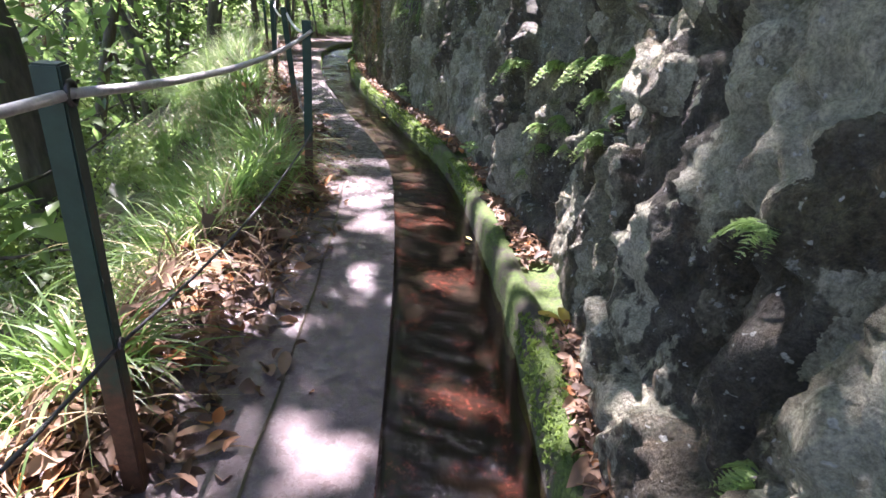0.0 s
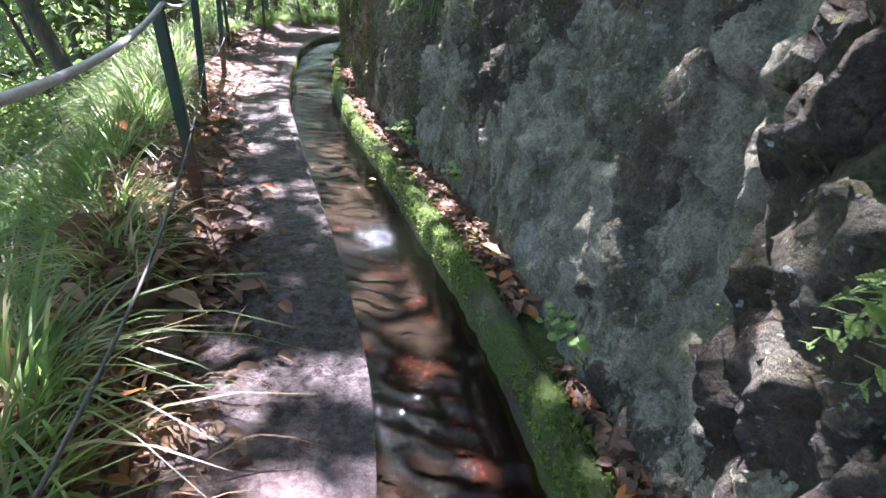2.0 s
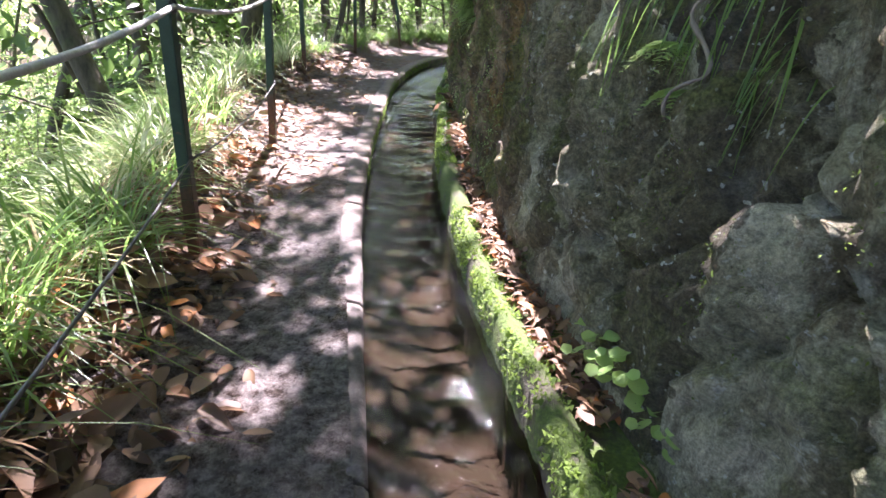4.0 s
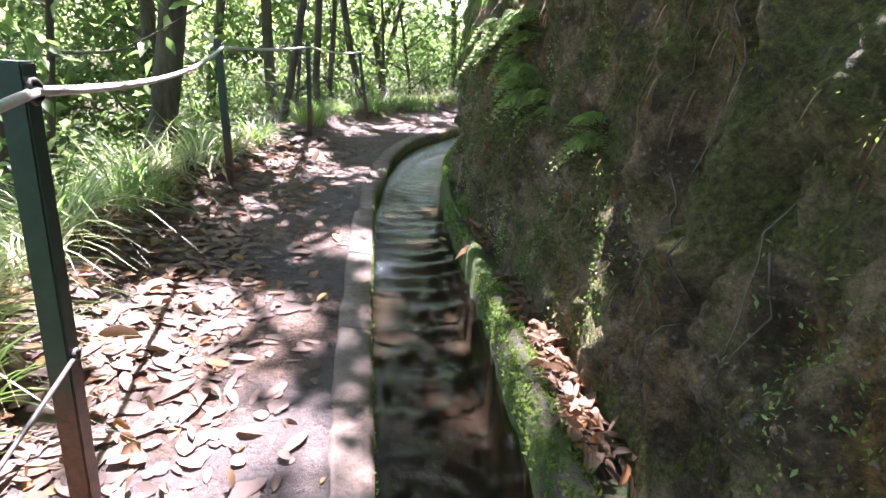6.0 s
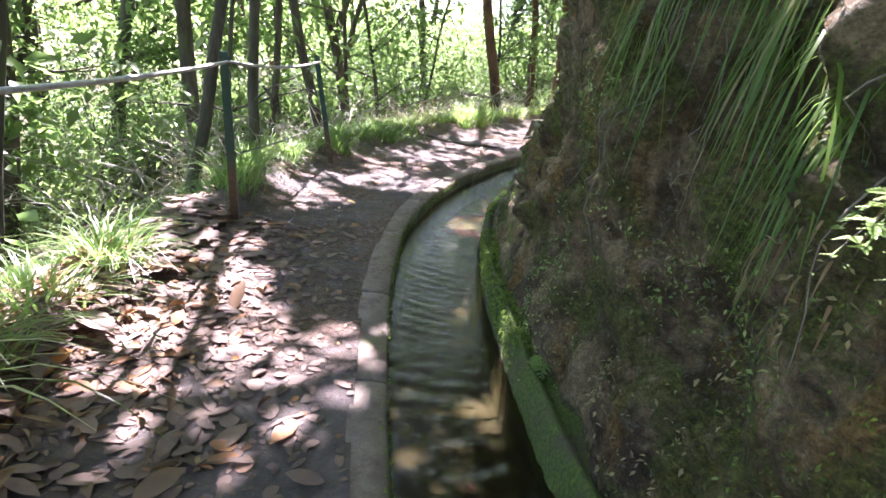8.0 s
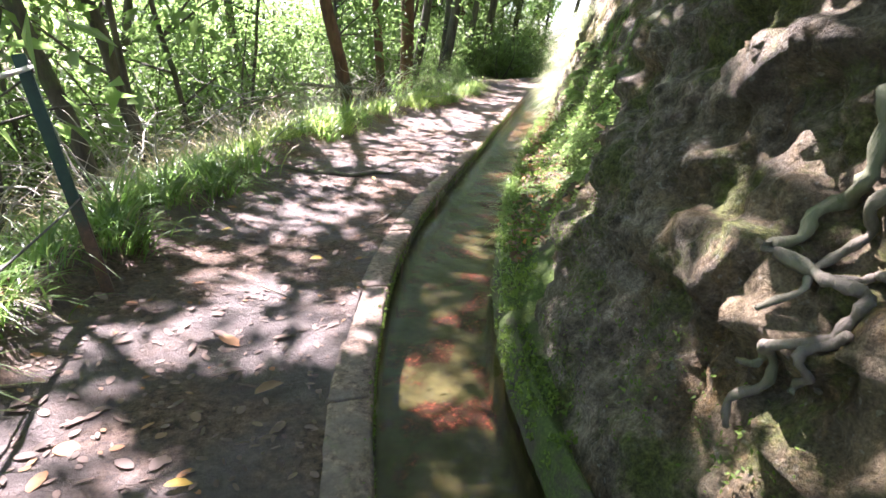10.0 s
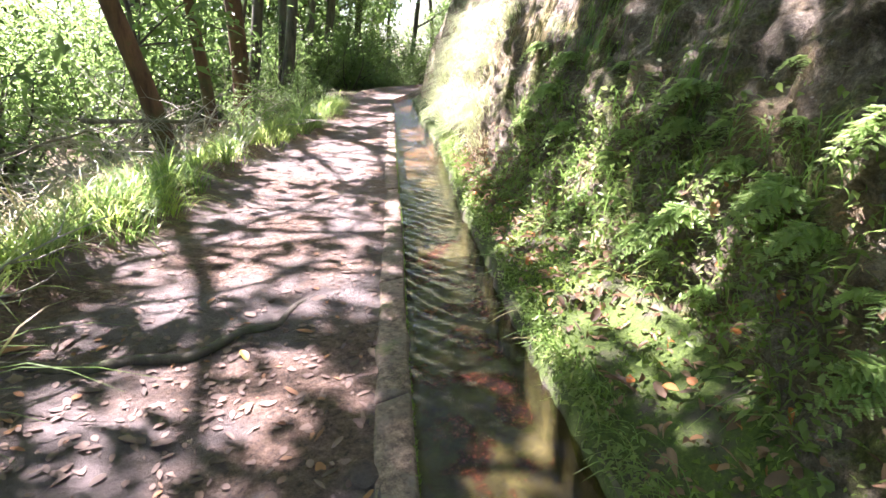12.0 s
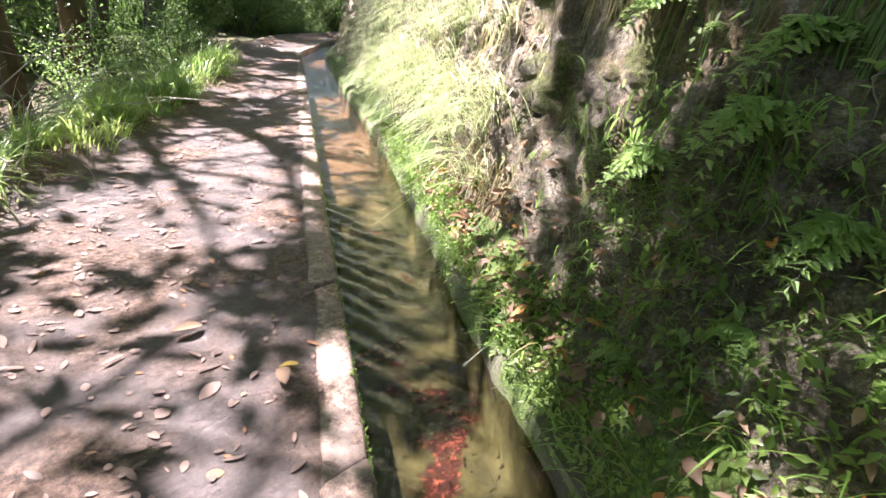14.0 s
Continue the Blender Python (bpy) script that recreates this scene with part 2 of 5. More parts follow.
def bed_material():
    m = Mat("channel_bed", 0.8)
    mid = m.noise(6, 6, 0.7)
    blot = m.noise(3.4, 4, 0.55)
    y = m.axis("Y")
    # near-black base: the shade over the first stretch is put into the colour
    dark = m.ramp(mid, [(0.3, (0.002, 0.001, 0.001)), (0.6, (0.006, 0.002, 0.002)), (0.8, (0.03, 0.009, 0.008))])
    # red algae, its bright peaks painted as sunlit spots
    red = m.ramp(m.noise(30, 6, 0.75), [(0.34, (0.012, 0.002, 0.002)), (0.53, (0.055, 0.009, 0.008)), (0.68, (0.42, 0.115, 0.09))])
    olive = m.ramp(mid, [(0.3, (0.022, 0.028, 0.012)), (0.55, (0.085, 0.098, 0.045)), (0.8, (0.19, 0.2, 0.105))])
    sandy = m.ramp(mid, [(0.3, (0.13, 0.085, 0.055)), (0.7, (0.32, 0.22, 0.155))])
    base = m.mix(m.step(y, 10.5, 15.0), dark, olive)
    base = m.mix(m.step(y, 22.6, 24.2), base, sandy)
    late = m.math("MULTIPLY", m.step(y, 11.0, 14.0), 0.09)
    late = m.math("SUBTRACT", late, m.math("MULTIPLY", m.math("MULTIPLY", m.step(y, 15.6, 16.0), m.math("SUBTRACT", 1.0, m.step(y, 21.0, 21.6))), 0.14))
    late = m.math("ADD", late, m.math("MULTIPLY", m.math("MULTIPLY", m.step(y, 6.0, 6.8), m.math("SUBTRACT", 1.0, m.step(y, 11.0, 13.0))), 0.2))
    late = m.math("SUBTRACT", late, m.math("MULTIPLY", m.step(y, 6.0, 4.6), 0.07))
    # red held back around y 7 to 12, where shade is painted dark
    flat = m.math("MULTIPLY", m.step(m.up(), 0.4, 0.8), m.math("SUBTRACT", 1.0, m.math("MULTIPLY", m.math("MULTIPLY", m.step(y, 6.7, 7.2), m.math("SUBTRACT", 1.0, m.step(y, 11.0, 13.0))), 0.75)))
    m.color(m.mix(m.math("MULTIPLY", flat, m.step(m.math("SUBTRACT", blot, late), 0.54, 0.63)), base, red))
    m.bump(mid, 0.6, 0.02)
    return m.m


def water_material():
    m = Mat("running_water", 0.04)
    m.t.nodes.remove(m.b)
    bp = m.n("ShaderNodeBump")
    bp.inputs["Strength"].default_value = 1.0
    bp.inputs["Distance"].default_value = 0.011
    m.l(m.math("ADD", m.noise(13, 3, 0.5, stretch=(1.0, 1.7, 1.0)), m.math("MULTIPLY", m.noise(50, 2, 0.6), 0.25)), bp.inputs["Height"])
    tr = m.n("ShaderNodeBsdfTransparent")
    tr.inputs["Color"].default_value = (0.6, 0.53, 0.44, 1)
    gl = m.n("ShaderNodeBsdfGlossy")
    gl.inputs["Roughness"].default_value = 0.015
    fr = m.n("ShaderNodeFresnel")
    fr.inputs["IOR"].default_value = 1.42
    for node in (gl, fr):
        m.l(bp.outputs[0], node.inputs["Normal"])
    mx = m.n("ShaderNodeMixShader")
    m.l(fr.outputs[0], mx.inputs[0])
    m.l(tr.outputs[0], mx.inputs[1])
    m.l(gl.outputs[0], mx.inputs[2])
    m.l(mx.outputs[0], m.out.inputs["Surface"])
    return m.m


def leaf_material(name, dark, light, through, rough=0.45, hue_end=None):
    """Leaves and blades: diffuse, some gloss, and light that comes through from behind."""
    m = Mat(name, rough)
    geo = m.n("ShaderNodeNewGeometry")
    col = m.mix(geo.outputs["Random Per Island"], dark, light)
    if hue_end:
        col = m.mix(m.step(geo.outputs["Random Per Island"], 0.9, 0.95), col, hue_end)
    col = m.mix(0.3, col, m.ramp(m.noise(35, 3), [(0.3, (0.3, 0.3, 0.3)), (0.7, (0.7, 0.7, 0.7))]), "OVERLAY")
    m.color(col)
    tl = m.n("ShaderNodeBsdfTranslucent")
    m.l(m.mix(0.6, col, tuple(min(1, c * 3.0 + 0.06) for c in light)), tl.inputs["Color"])
    mx = m.n("ShaderNodeMixShader")
    mx.inputs[0].default_value = through
    m.l(m.b.outputs[0], mx.inputs[1])
    m.l(tl.outputs[0], mx.inputs[2])
    m.l(mx.outputs[0], m.out.inputs["Surface"])
    return m.m


def bark_material(name, a, b):
    m = Mat(name, 0.9)
    n1 = m.noise(9, 8, 0.7, stretch=(1, 1, 0.25))
    col = m.ramp(n1, [(0.3, a), (0.7, b)])
    col = m.mix(m.math("MULTIPLY", m.step(m.noise(2.5, 5), 0.52, 0.66), 0.6), col, (0.09, 0.12, 0.05))
    m.color(col)
    m.bump(n1, 0.9, 0.03)
    return m.m


def paint_material():
    m = Mat("green_paint", 0.5)
    n1 = m.noise(14, 8, 0.7)
    col = m.ramp(n1, [(0.35, (0.008, 0.035, 0.024)), (0.65, (0.018, 0.06, 0.042))])
    rust = m.ramp(m.noise(40, 6, 0.7), [(0.3, (0.05, 0.022, 0.012)), (0.7, (0.17, 0.075, 0.04))])
    node = m.n("ShaderNodeSeparateXYZ")
    m.l(m.n("ShaderNodeTexCoord").outputs["Object"], node.inputs[0])
    low = m.step(m.math("ADD", node.outputs["Z"], m.math("MULTIPLY", n1, 0.5)), 0.8, 0.55)
    worn = m.math("MAXIMUM", low, m.step(m.noise(22, 7, 0.75), 0.62, 0.7))
    m.color(m.mix(m.math("MULTIPLY", worn, 0.85), col, rust))
    m.bump(n1, 0.4, 0.004)
    return m.m


def plain_material(name, a, b, scale, rough, metal=0.0):
    m = Mat(name, rough)
    n1 = m.noise(scale, 6, 0.7)
    m.color(m.ramp(n1, [(0.3, a), (0.7, b)]))
    m.b.inputs["Metallic"].default_value = metal
    m.bump(n1, 0.5, 0.004)
    return m.m


ROCK, MUD, SOIL, CONCRETE, MOSSY, BED, WATER = (rock_material(), mud_material(), soil_material(), concrete_material(),
                                                mossy_material(), bed_material(), water_material())
LEAF = leaf_material("tree_leaf", (0.028, 0.055, 0.011), (0.105, 0.175, 0.04), 0.48, 0.4)
LEAF_LIGHT = leaf_material("shrub_leaf", (0.045, 0.085, 0.016), (0.15, 0.215, 0.055), 0.5, 0.45)
GRASS = leaf_material("grass_blade", (0.035, 0.085, 0.014), (0.12, 0.205, 0.04), 0.5, 0.4, (0.26, 0.21, 0.1))
# pale grass: the sunlight on bank and verge is painted into its colour
GRASS_SUNLIT = leaf_material("sunlit_blade", (0.16, 0.24, 0.07), (0.42, 0.48, 0.22), 0.45, 0.45)
STRAW = leaf_material("dry_blade", (0.2, 0.15, 0.07), (0.4, 0.32, 0.17), 0.35, 0.6)
GRASS_FRESH = leaf_material("fresh_blade", (0.09, 0.16, 0.025), (0.25, 0.33, 0.08), 0.5, 0.4)
THATCH = leaf_material("dead_blade", (0.06, 0.035, 0.018), (0.22, 0.14, 0.075), 0.2, 0.8)
FERN = leaf_material("fern_leaflet", (0.10, 0.19, 0.045), (0.26, 0.4, 0.13), 0.45, 0.5)
LITTER = leaf_material("dry_leaf", (0.045, 0.025, 0.015), (0.25, 0.15, 0.088), 0.15, 0.65, (0.36, 0.13, 0.03))
LITTER_OLD = leaf_material("trodden_leaf", (0.055, 0.036, 0.029), (0.19, 0.125, 0.1), 0.1, 0.75, (0.24, 0.11, 0.045))
YELLOW = leaf_material("yellow_leaf", (0.4, 0.24, 0.04), (0.5, 0.33, 0.06), 0.25, 0.5)
MOSS = leaf_material("moss_tuft", (0.04, 0.075, 0.01), (0.13, 0.2, 0.03), 0.3, 0.8)
BARK = bark_material("grey_bark", (0.03, 0.025, 0.02), (0.14, 0.12, 0.095))
BARK_RED = bark_material("red_brown_bark", (0.05, 0.025, 0.015), (0.19, 0.10, 0.06))
ROOTWOOD = bark_material("pale_root", (0.07, 0.056, 0.043), (0.26, 0.225, 0.185))
DEADWOOD = bark_material("dead_grey_twig", (0.2, 0.18, 0.15), (0.5, 0.47, 0.41))
PAINT = paint_material()
ROPE = plain_material("pale_rope", (0.42, 0.41, 0.39), (0.7, 0.69, 0.66), 60, 0.8)
# unseen hillside, coloured dark so that the water mirrors it dimly
HILLSIDE = plain_material("dark_hillside", (0.012, 0.02, 0.006), (0.05, 0.075, 0.022), 3, 0.9)
WIRE = plain_material("dark_wire", (0.03, 0.03, 0.028), (0.09, 0.085, 0.08), 40, 0.6)


# ---- plan ----
def curve_of(points):
    """A smooth function of y through (x, y) points."""
    px, py = np.array([p[0] for p in points]), np.array([p[1] for p in points])
    yy = np.arange(-12, 60, 0.05)
    xx = np.interp(yy, py, px)
    k = np.exp(-0.5 * (np.arange(-12, 13) / 5.0) ** 2)
    xx = np.convolve(np.pad(xx, 12, mode="reflect", reflect_type="odd"), k / k.sum(), mode="valid")
    return lambda y: np.interp(y, yy, xx)


# inner edge of the path-side wall, water's edge on the cliff side, and the grass edge of the path
XL = curve_of([(0.1, -12), (-0.03, -3), (-0.06, 0), (-0.08, 1.1), (-0.13, 2.3), (-0.18, 3.0), (-0.30, 4.2), (-0.47, 4.8), (-0.83, 5.9),
               (-1.18, 6.92), (-1.62, 8.25), (-1.95, 9.5), (-2.13, 10.3), (-2.22, 10.75), (-2.42, 11.75), (-2.58, 12.65), (-2.70, 14.0),
               (-2.69, 15.2), (-2.5, 16.1), (-2.2, 17.0), (-1.74, 18.0), (-0.88, 19.45), (-0.28, 20.43), (0.7, 22.1), (1.9, 24.1), (3.7, 27.1),
               (6.7, 32.1), (10.2, 36), (18, 41), (70, 60)])
XR = curve_of([(0.5, -12), (0.44, -3), (0.44, 1.25), (0.43, 2.0), (0.40, 2.45), (0.35, 3.0), (0.23, 4.05), (0.04, 4.9), (-0.28, 5.84), (-0.42, 6.3),
               (-0.61, 6.9), (-0.98, 7.9), (-1.27, 8.9), (-1.52, 9.9), (-1.60, 10.5), (-1.73, 11.2), (-1.93, 12.15), (-2.05, 12.9), (-2.15, 14.2),
               (-2.1, 15.4), (-1.9, 16.2), (-1.59, 16.95), (-1.07, 17.95), (-0.42, 19.14), (0.09, 19.95), (0.6, 20.85), (1.35, 22.0),
               (2.3, 23.5), (4.25, 26.9), (7.3, 32), (10.9, 36), (18.8, 41), (71, 60)])
XG = curve_of([(-0.8, -12), (-0.75, 0), (-0.72, 1), (-0.76, 2.3), (-0.84, 3.6), (-1.28, 5.2), (-1.9, 6.4), (-2.2, 7.2), (-2.45, 8.0), (-3.0, 9.4),
               (-3.5, 10.7), (-3.85, 12.1), (-3.88, 14.9), (-3.75, 16.8), (-3.4, 17.8), (-2.75, 19.6), (-2.0, 21.05), (-0.95, 22.8), (0.75, 25.1),
               (2.9, 28.1), (5.2, 31.9), (8.4, 36), (15.5, 41), (67, 60)])


def lerp_of(pairs):
    a, b = zip(*pairs)
    return lambda y: np.interp(y, a, b)


WALL_OFF = lerp_of([(-12, 0.2), (1.2, 0.15), (2.1, 0.25), (2.75, 0.30), (3.3, 0.22), (4.4, 0.22), (6, 0.34), (6.9, 0.30), (8.3, 0.25), (10.4, 0.26),
                    (11.2, 0.19), (12, 0.15), (13, 0.13), (15.4, 0.1), (16.5, 0.2), (17.2, 0.3), (18, 0.5), (19, 0.45), (20, 0.3), (22, 0.25), (60, 0.3)])
LEAN = lerp_of([(-12, 0.1), (3, 0.08), (8, 0.1), (10, 0.03), (13.5, 0.0), (14.5, 0.12), (15.5, 0.32), (17, 0.45), (19, 0.6), (20.3, 0.45), (21.5, 0.3), (60, 0.4)])
KERB_W = lerp_of([(-12, 0.055), (6.2, 0.06), (8, 0.12), (9, 0.14), (11, 0.15), (16, 0.17), (18, 0.16), (60, 0.18)])
WATER_Z = -0.11


def wall_x(y, z):
    return XR(y) + WALL_OFF(y) + LEAN(y) * max(z, 0)


# ---- mesh helpers ----
def mesh_from(name, verts, faces, material, smooth=True):
    """A mesh from arrays; faces all of one size."""
    verts, faces = np.asarray(verts, dtype=np.float32), np.asarray(faces, dtype=np.int32)
    me = bpy.data.meshes.new(name)
    me.vertices.add(len(verts))
    me.vertices.foreach_set("co", verts.ravel())
    count, size = faces.shape
    me.loops.add(count * size)
    me.loops.foreach_set("vertex_index", faces.ravel())
    me.polygons.add(count)
    me.polygons.foreach_set("loop_start", np.arange(0, count * size, size, dtype=np.int32))
    me.polygons.foreach_set("use_smooth", np.full(count, smooth))
    me.update(calc_edges=True)
    me.validate()
    me.materials.append(material)
    return me


def under(ob, parent, label=""):
    if parent is not None:
        ob.parent = parent
    return tagged(ob, label) if label else ob


def piece(name, verts, faces, material, parent=None, label="", smooth=True):
    return under(new(name, mesh_from(name, verts, faces, material, smooth)), parent, label)


def grid_faces(rows, cols):
    i = np.arange(rows - 1)[:, None] * cols + np.arange(cols - 1)[None, :]
    return np.stack([i, i + 1, i + cols + 1, i + cols], -1).reshape(-1, 4)


def tube(points, radii, sides=8):
    """A tapered tube along points, with its ends closed by a small ring."""
    pts = np.asarray(points, dtype=float)
    tang = np.gradient(pts, axis=0)
    tang /= np.linalg.norm(tang, axis=1)[:, None] + 1e-9
    ref = np.array([0.31, 0.77, 0.55]) if abs(tang[0] @ np.array([0.31, 0.77, 0.55])) < 0.9 else np.array([1.0, 0, 0])
    a = np.cross(tang, ref)
    a /= np.linalg.norm(a, axis=1)[:, None]
    b = np.cross(tang, a)
    ang = np.linspace(0, 2 * np.pi, sides, endpoint=False)
    rad = np.asarray(radii, dtype=float)
    v = pts[:, None] + rad[:, None, None] * (a[:, None] * np.cos(ang)[None, :, None] + b[:, None] * np.sin(ang)[None, :, None])
    n = len(pts)
    v = np.concatenate([v.reshape(-1, 3), pts[-1:], pts[:1]])
    f = []
    for i in range(n - 1):
        for j in range(sides):
            k = (j + 1) % sides
            f.append((i * sides + j, i * sides + k, (i + 1) * sides + k, (i + 1) * sides + j))
    for j in range(sides):
        k = (j + 1) % sides
        f.append(((n - 1) * sides + j, (n - 1) * sides + k, n * sides, n * sides))
        f.append((k, j, n * sides + 1, n * sides + 1))
    quads = [q for q in f if len(set(q)) == 4]
    tris = [(q[0], q[1], q[2]) for q in f if len(set(q)) == 3]
    return v, quads, tris


def tube_mesh(name, points, radii, material, sides=8):
    v, q, t = tube(points, radii, sides)
    me = bpy.data.meshes.new(name)
    me.from_pydata([tuple(p) for p in v], [], q + t)
    for p in me.polygons:
        p.use_smooth = True
    me.materials.append(material)
    return me


def rotations(yaw, pitch, roll):
    cy, sy, cp, sp, cr, sr = np.cos(yaw), np.sin(yaw), np.cos(pitch), np.sin(pitch), np.cos(roll), np.sin(roll)
    o, i = np.zeros_like(yaw), np.ones_like(yaw)
    rz = np.stack([cy, -sy, o, sy, cy, o, o, o, i], -1).reshape(-1, 3, 3)
    rx = np.stack([i, o, o, o, cp, -sp, o, sp, cp], -1).reshape(-1, 3, 3)
    ry = np.stack([cr, o, sr, o, i, o, -sr, o, cr], -1).reshape(-1, 3, 3)
    return rz @ rx @ ry


def scatter(name, template, faces, places, rots, sizes, material):
    """One mesh of many copies of a small template."""
    t = np.asarray(template, dtype=float)
    f = np.asarray(faces)
    sizes = np.asarray(sizes, dtype=float)
    if sizes.ndim == 1:
        sizes = sizes[:, None].repeat(3, 1)
    v = np.einsum("nij,nkj->nki", rots, t[None] * sizes[:, None, :]) + np.asarray(places)[:, None, :]
    fs = f[None] + (np.arange(len(places)) * len(t))[:, None, None]
    return mesh_from(name, v.reshape(-1, 3), fs.reshape(-1, f.shape[1]), material)


# a leaf along +y, folded on its midrib and drooping; and a flatter broad one
LEAF_V = [(0, 0, 0), (-0.13, 0.14, 0.05), (0, 0.16, 0), (0.13, 0.14, 0.05), (-0.21, 0.42, 0.08), (0, 0.44, -0.01), (0.2, 0.42, 0.05),
          (-0.17, 0.72, 0.03), (0, 0.74, -0.05), (0.18, 0.7, 0.0), (0.01, 1.0, -0.13)]
LEAF_F = [(0, 2, 1), (0, 3, 2), (1, 2, 5), (1, 5, 4), (2, 3, 6), (2, 6, 5), (4, 5, 8), (4, 8, 7), (5, 6, 9), (5, 9, 8), (7, 8, 10), (8, 9, 10)]
SPRAY_V = [(0, 0, 0), (-0.22, 0.4, 0.06), (0, 1.0, -0.1), (0.22, 0.4, 0.06)]
SPRAY_F = [(0, 3, 2), (0, 2, 1)]


def noise3(p, scale):
    return noise.noise(Vector(p) * scale)


# ---- ground ----
def ground_z(x, y):
    """Height of the ground on the path side of the channel."""
    d = XG(y) - x
    z = 0.02 * noise3((x, y, 0), 1.7) + 0.014 * noise3((x, y, 3), 5.0) + 0.008 * noise3((x, y, 6), 14.0)
    # a cast slab at the start, flush with the channel's edge
    slab = np.interp(y, [3.4, 5.5, 7.5], [1, 0.45, 0])
    z *= 1 - 0.85 * slab * np.interp(d, [-0.1, 0.15], [1, 0])
    if d > 0:
        steep = np.interp(y, [0, 15, 18, 26, 33, 46, 60], [0.8, 0.7, 0.45, 0.25, 0.03, 0.03, 0.3])
        far = 0.35 * min(1, steep / 0.4)
        rim = 0.10 * math.exp(-((d - 0.25) / 0.25) ** 2)
        fall = steep * max(0, d - 0.3)
        if d > 9:
            fall = steep * 8.7 + far * (d - 9)
        if d > 22:
            fall = steep * 8.7 + far * 13 - 0.12 * (min(d, 70) - 22) * min(1, steep / 0.4)
        z += rim - fall + min(1, d / 3) * 0.25 * noise3((x, y, 9), 0.6)
    else:
        # the trodden line is a little hollow, and meets the kerb flush
        w = XG(y) - (XL(y) - KERB_W(y))
        z -= (1 - slab) * 0.03 * math.sin(math.pi * min(1, max(0, d / w))) if w else 0
    return z


def build_ground():
    ys = np.concatenate([np.arange(-40, -8, 4), np.arange(-8, -1, 0.2), np.arange(-1, 26, 0.06), np.arange(26, 32, 0.2), np.arange(32, 46, 0.6), np.arange(46, 160, 6)])
    inner = np.linspace(0, 1, 22)
    outer = np.concatenate([np.arange(0.1, 2.0, 0.12), np.arange(2.0, 6, 0.35), np.arange(6, 30, 1.5), np.arange(30, 150, 8)])
    verts = []
    for y in ys:
        a, b = XL(y) - np.interp(y, [5.5, 6.5], [0.003, KERB_W(y) - 0.03]), XG(y)
        for t in inner:
            x = a + (b - a) * t
            verts.append((x, y, ground_z(x, y)))
        for d in outer:
            verts.append((b - d, y, ground_z(b - d, y)))
    cols = len(inner) + len(outer)
    ob = piece("ground", verts, grid_faces(len(ys), cols)[:, ::-1], SOIL)
    ob.data.materials.append(MUD)
    idx = np.tile(np.array([1 if c < len(inner) + 1 else 0 for c in range(cols - 1)], dtype=np.int32), len(ys) - 1)
    ob.data.polygons.foreach_set("material_index", idx)
    tagged(ob, "trodden brown earth path and wooded slope falling away", "ground", kind="structure")
    return ob


GROUND = build_ground()


# ---- the channel ----
def sweep(name, ys, profile, material, label, category):
    """A strip along the channel: profile(y) gives its (x, z) points."""
    rows = [[(x, y, z) for x, z in profile(y)] for y in ys]
    v = np.array(rows).reshape(-1, 3)
    return tagged(piece(name, v, grid_faces(len(rows), len(rows[0])), material), label, category, kind="structure")


def bed_profile(y):
    a, b = XL(y), XR(y)
    out = [(a - 0.05, -0.02), (a, -0.03), (a + 0.005, -0.2)]
    for t in np.linspace(0, 1, 9):
        x = a + 0.02 + (b - a - 0.04) * t
        out.append((x, -0.33 + 0.035 * noise3((x, y, 5), 5)))
    return out + [(b - 0.005, -0.2), (b + 0.02, -0.03)]


ROWS_Y = np.concatenate([np.arange(-8, 28, 0.08), np.arange(28, 60, 0.5)])
sweep("channel_bed", ROWS_Y, bed_profile, BED, "channel bed with red algae and olive silt, shade painted near-black", "channel")


def bank_profile(y):
    b, w = XR(y), WALL_OFF(y)
    top = 0.05 + 0.03 * noise3((1, y, 2), 1.5) + 0.012 * noise3((1, y, 7), 6)
    k = min(0.12, w * 0.6)
    j = lambda s: (0.012 if y < 16 else 0.03) * noise3((s, y, 4), 5 if y < 16 else 7)
    if y > 16.4:
        top = -0.01 + 0.05 * noise3((1, y, 2), 2.2)
        return [(b + j(1), -0.34), (b + j(2), -0.12), (b + 0.012 + j(3), top - 0.03), (b + 0.035 + j(4), top + j(9)), (b + k * 0.6, top + 0.02 + j(5)),
                (b + k, top + 0.035 + j(7)), (b + k + 0.03, top + 0.05 + j(8)), (b + w * 0.8 + 0.03, 0.13 + j(6)), (b + w + 0.12, 0.22)]
    return [(b + j(1), -0.34), (b + j(2), -0.12), (b + 0.012 + j(3), top - 0.03), (b + 0.035 + j(4), top), (b + k * 0.6, top + 0.012 + j(5)),
            (b + k, top - 0.012), (b + k + 0.02, top - 0.05), (b + w * 0.8 + 0.03, 0.01 + j(6)), (b + w + 0.12, 0.06)]


sweep("channel_wall_cliff_side", ROWS_Y, bank_profile, MOSSY, "low mossy masonry channel wall below the cliff", "channel wall")


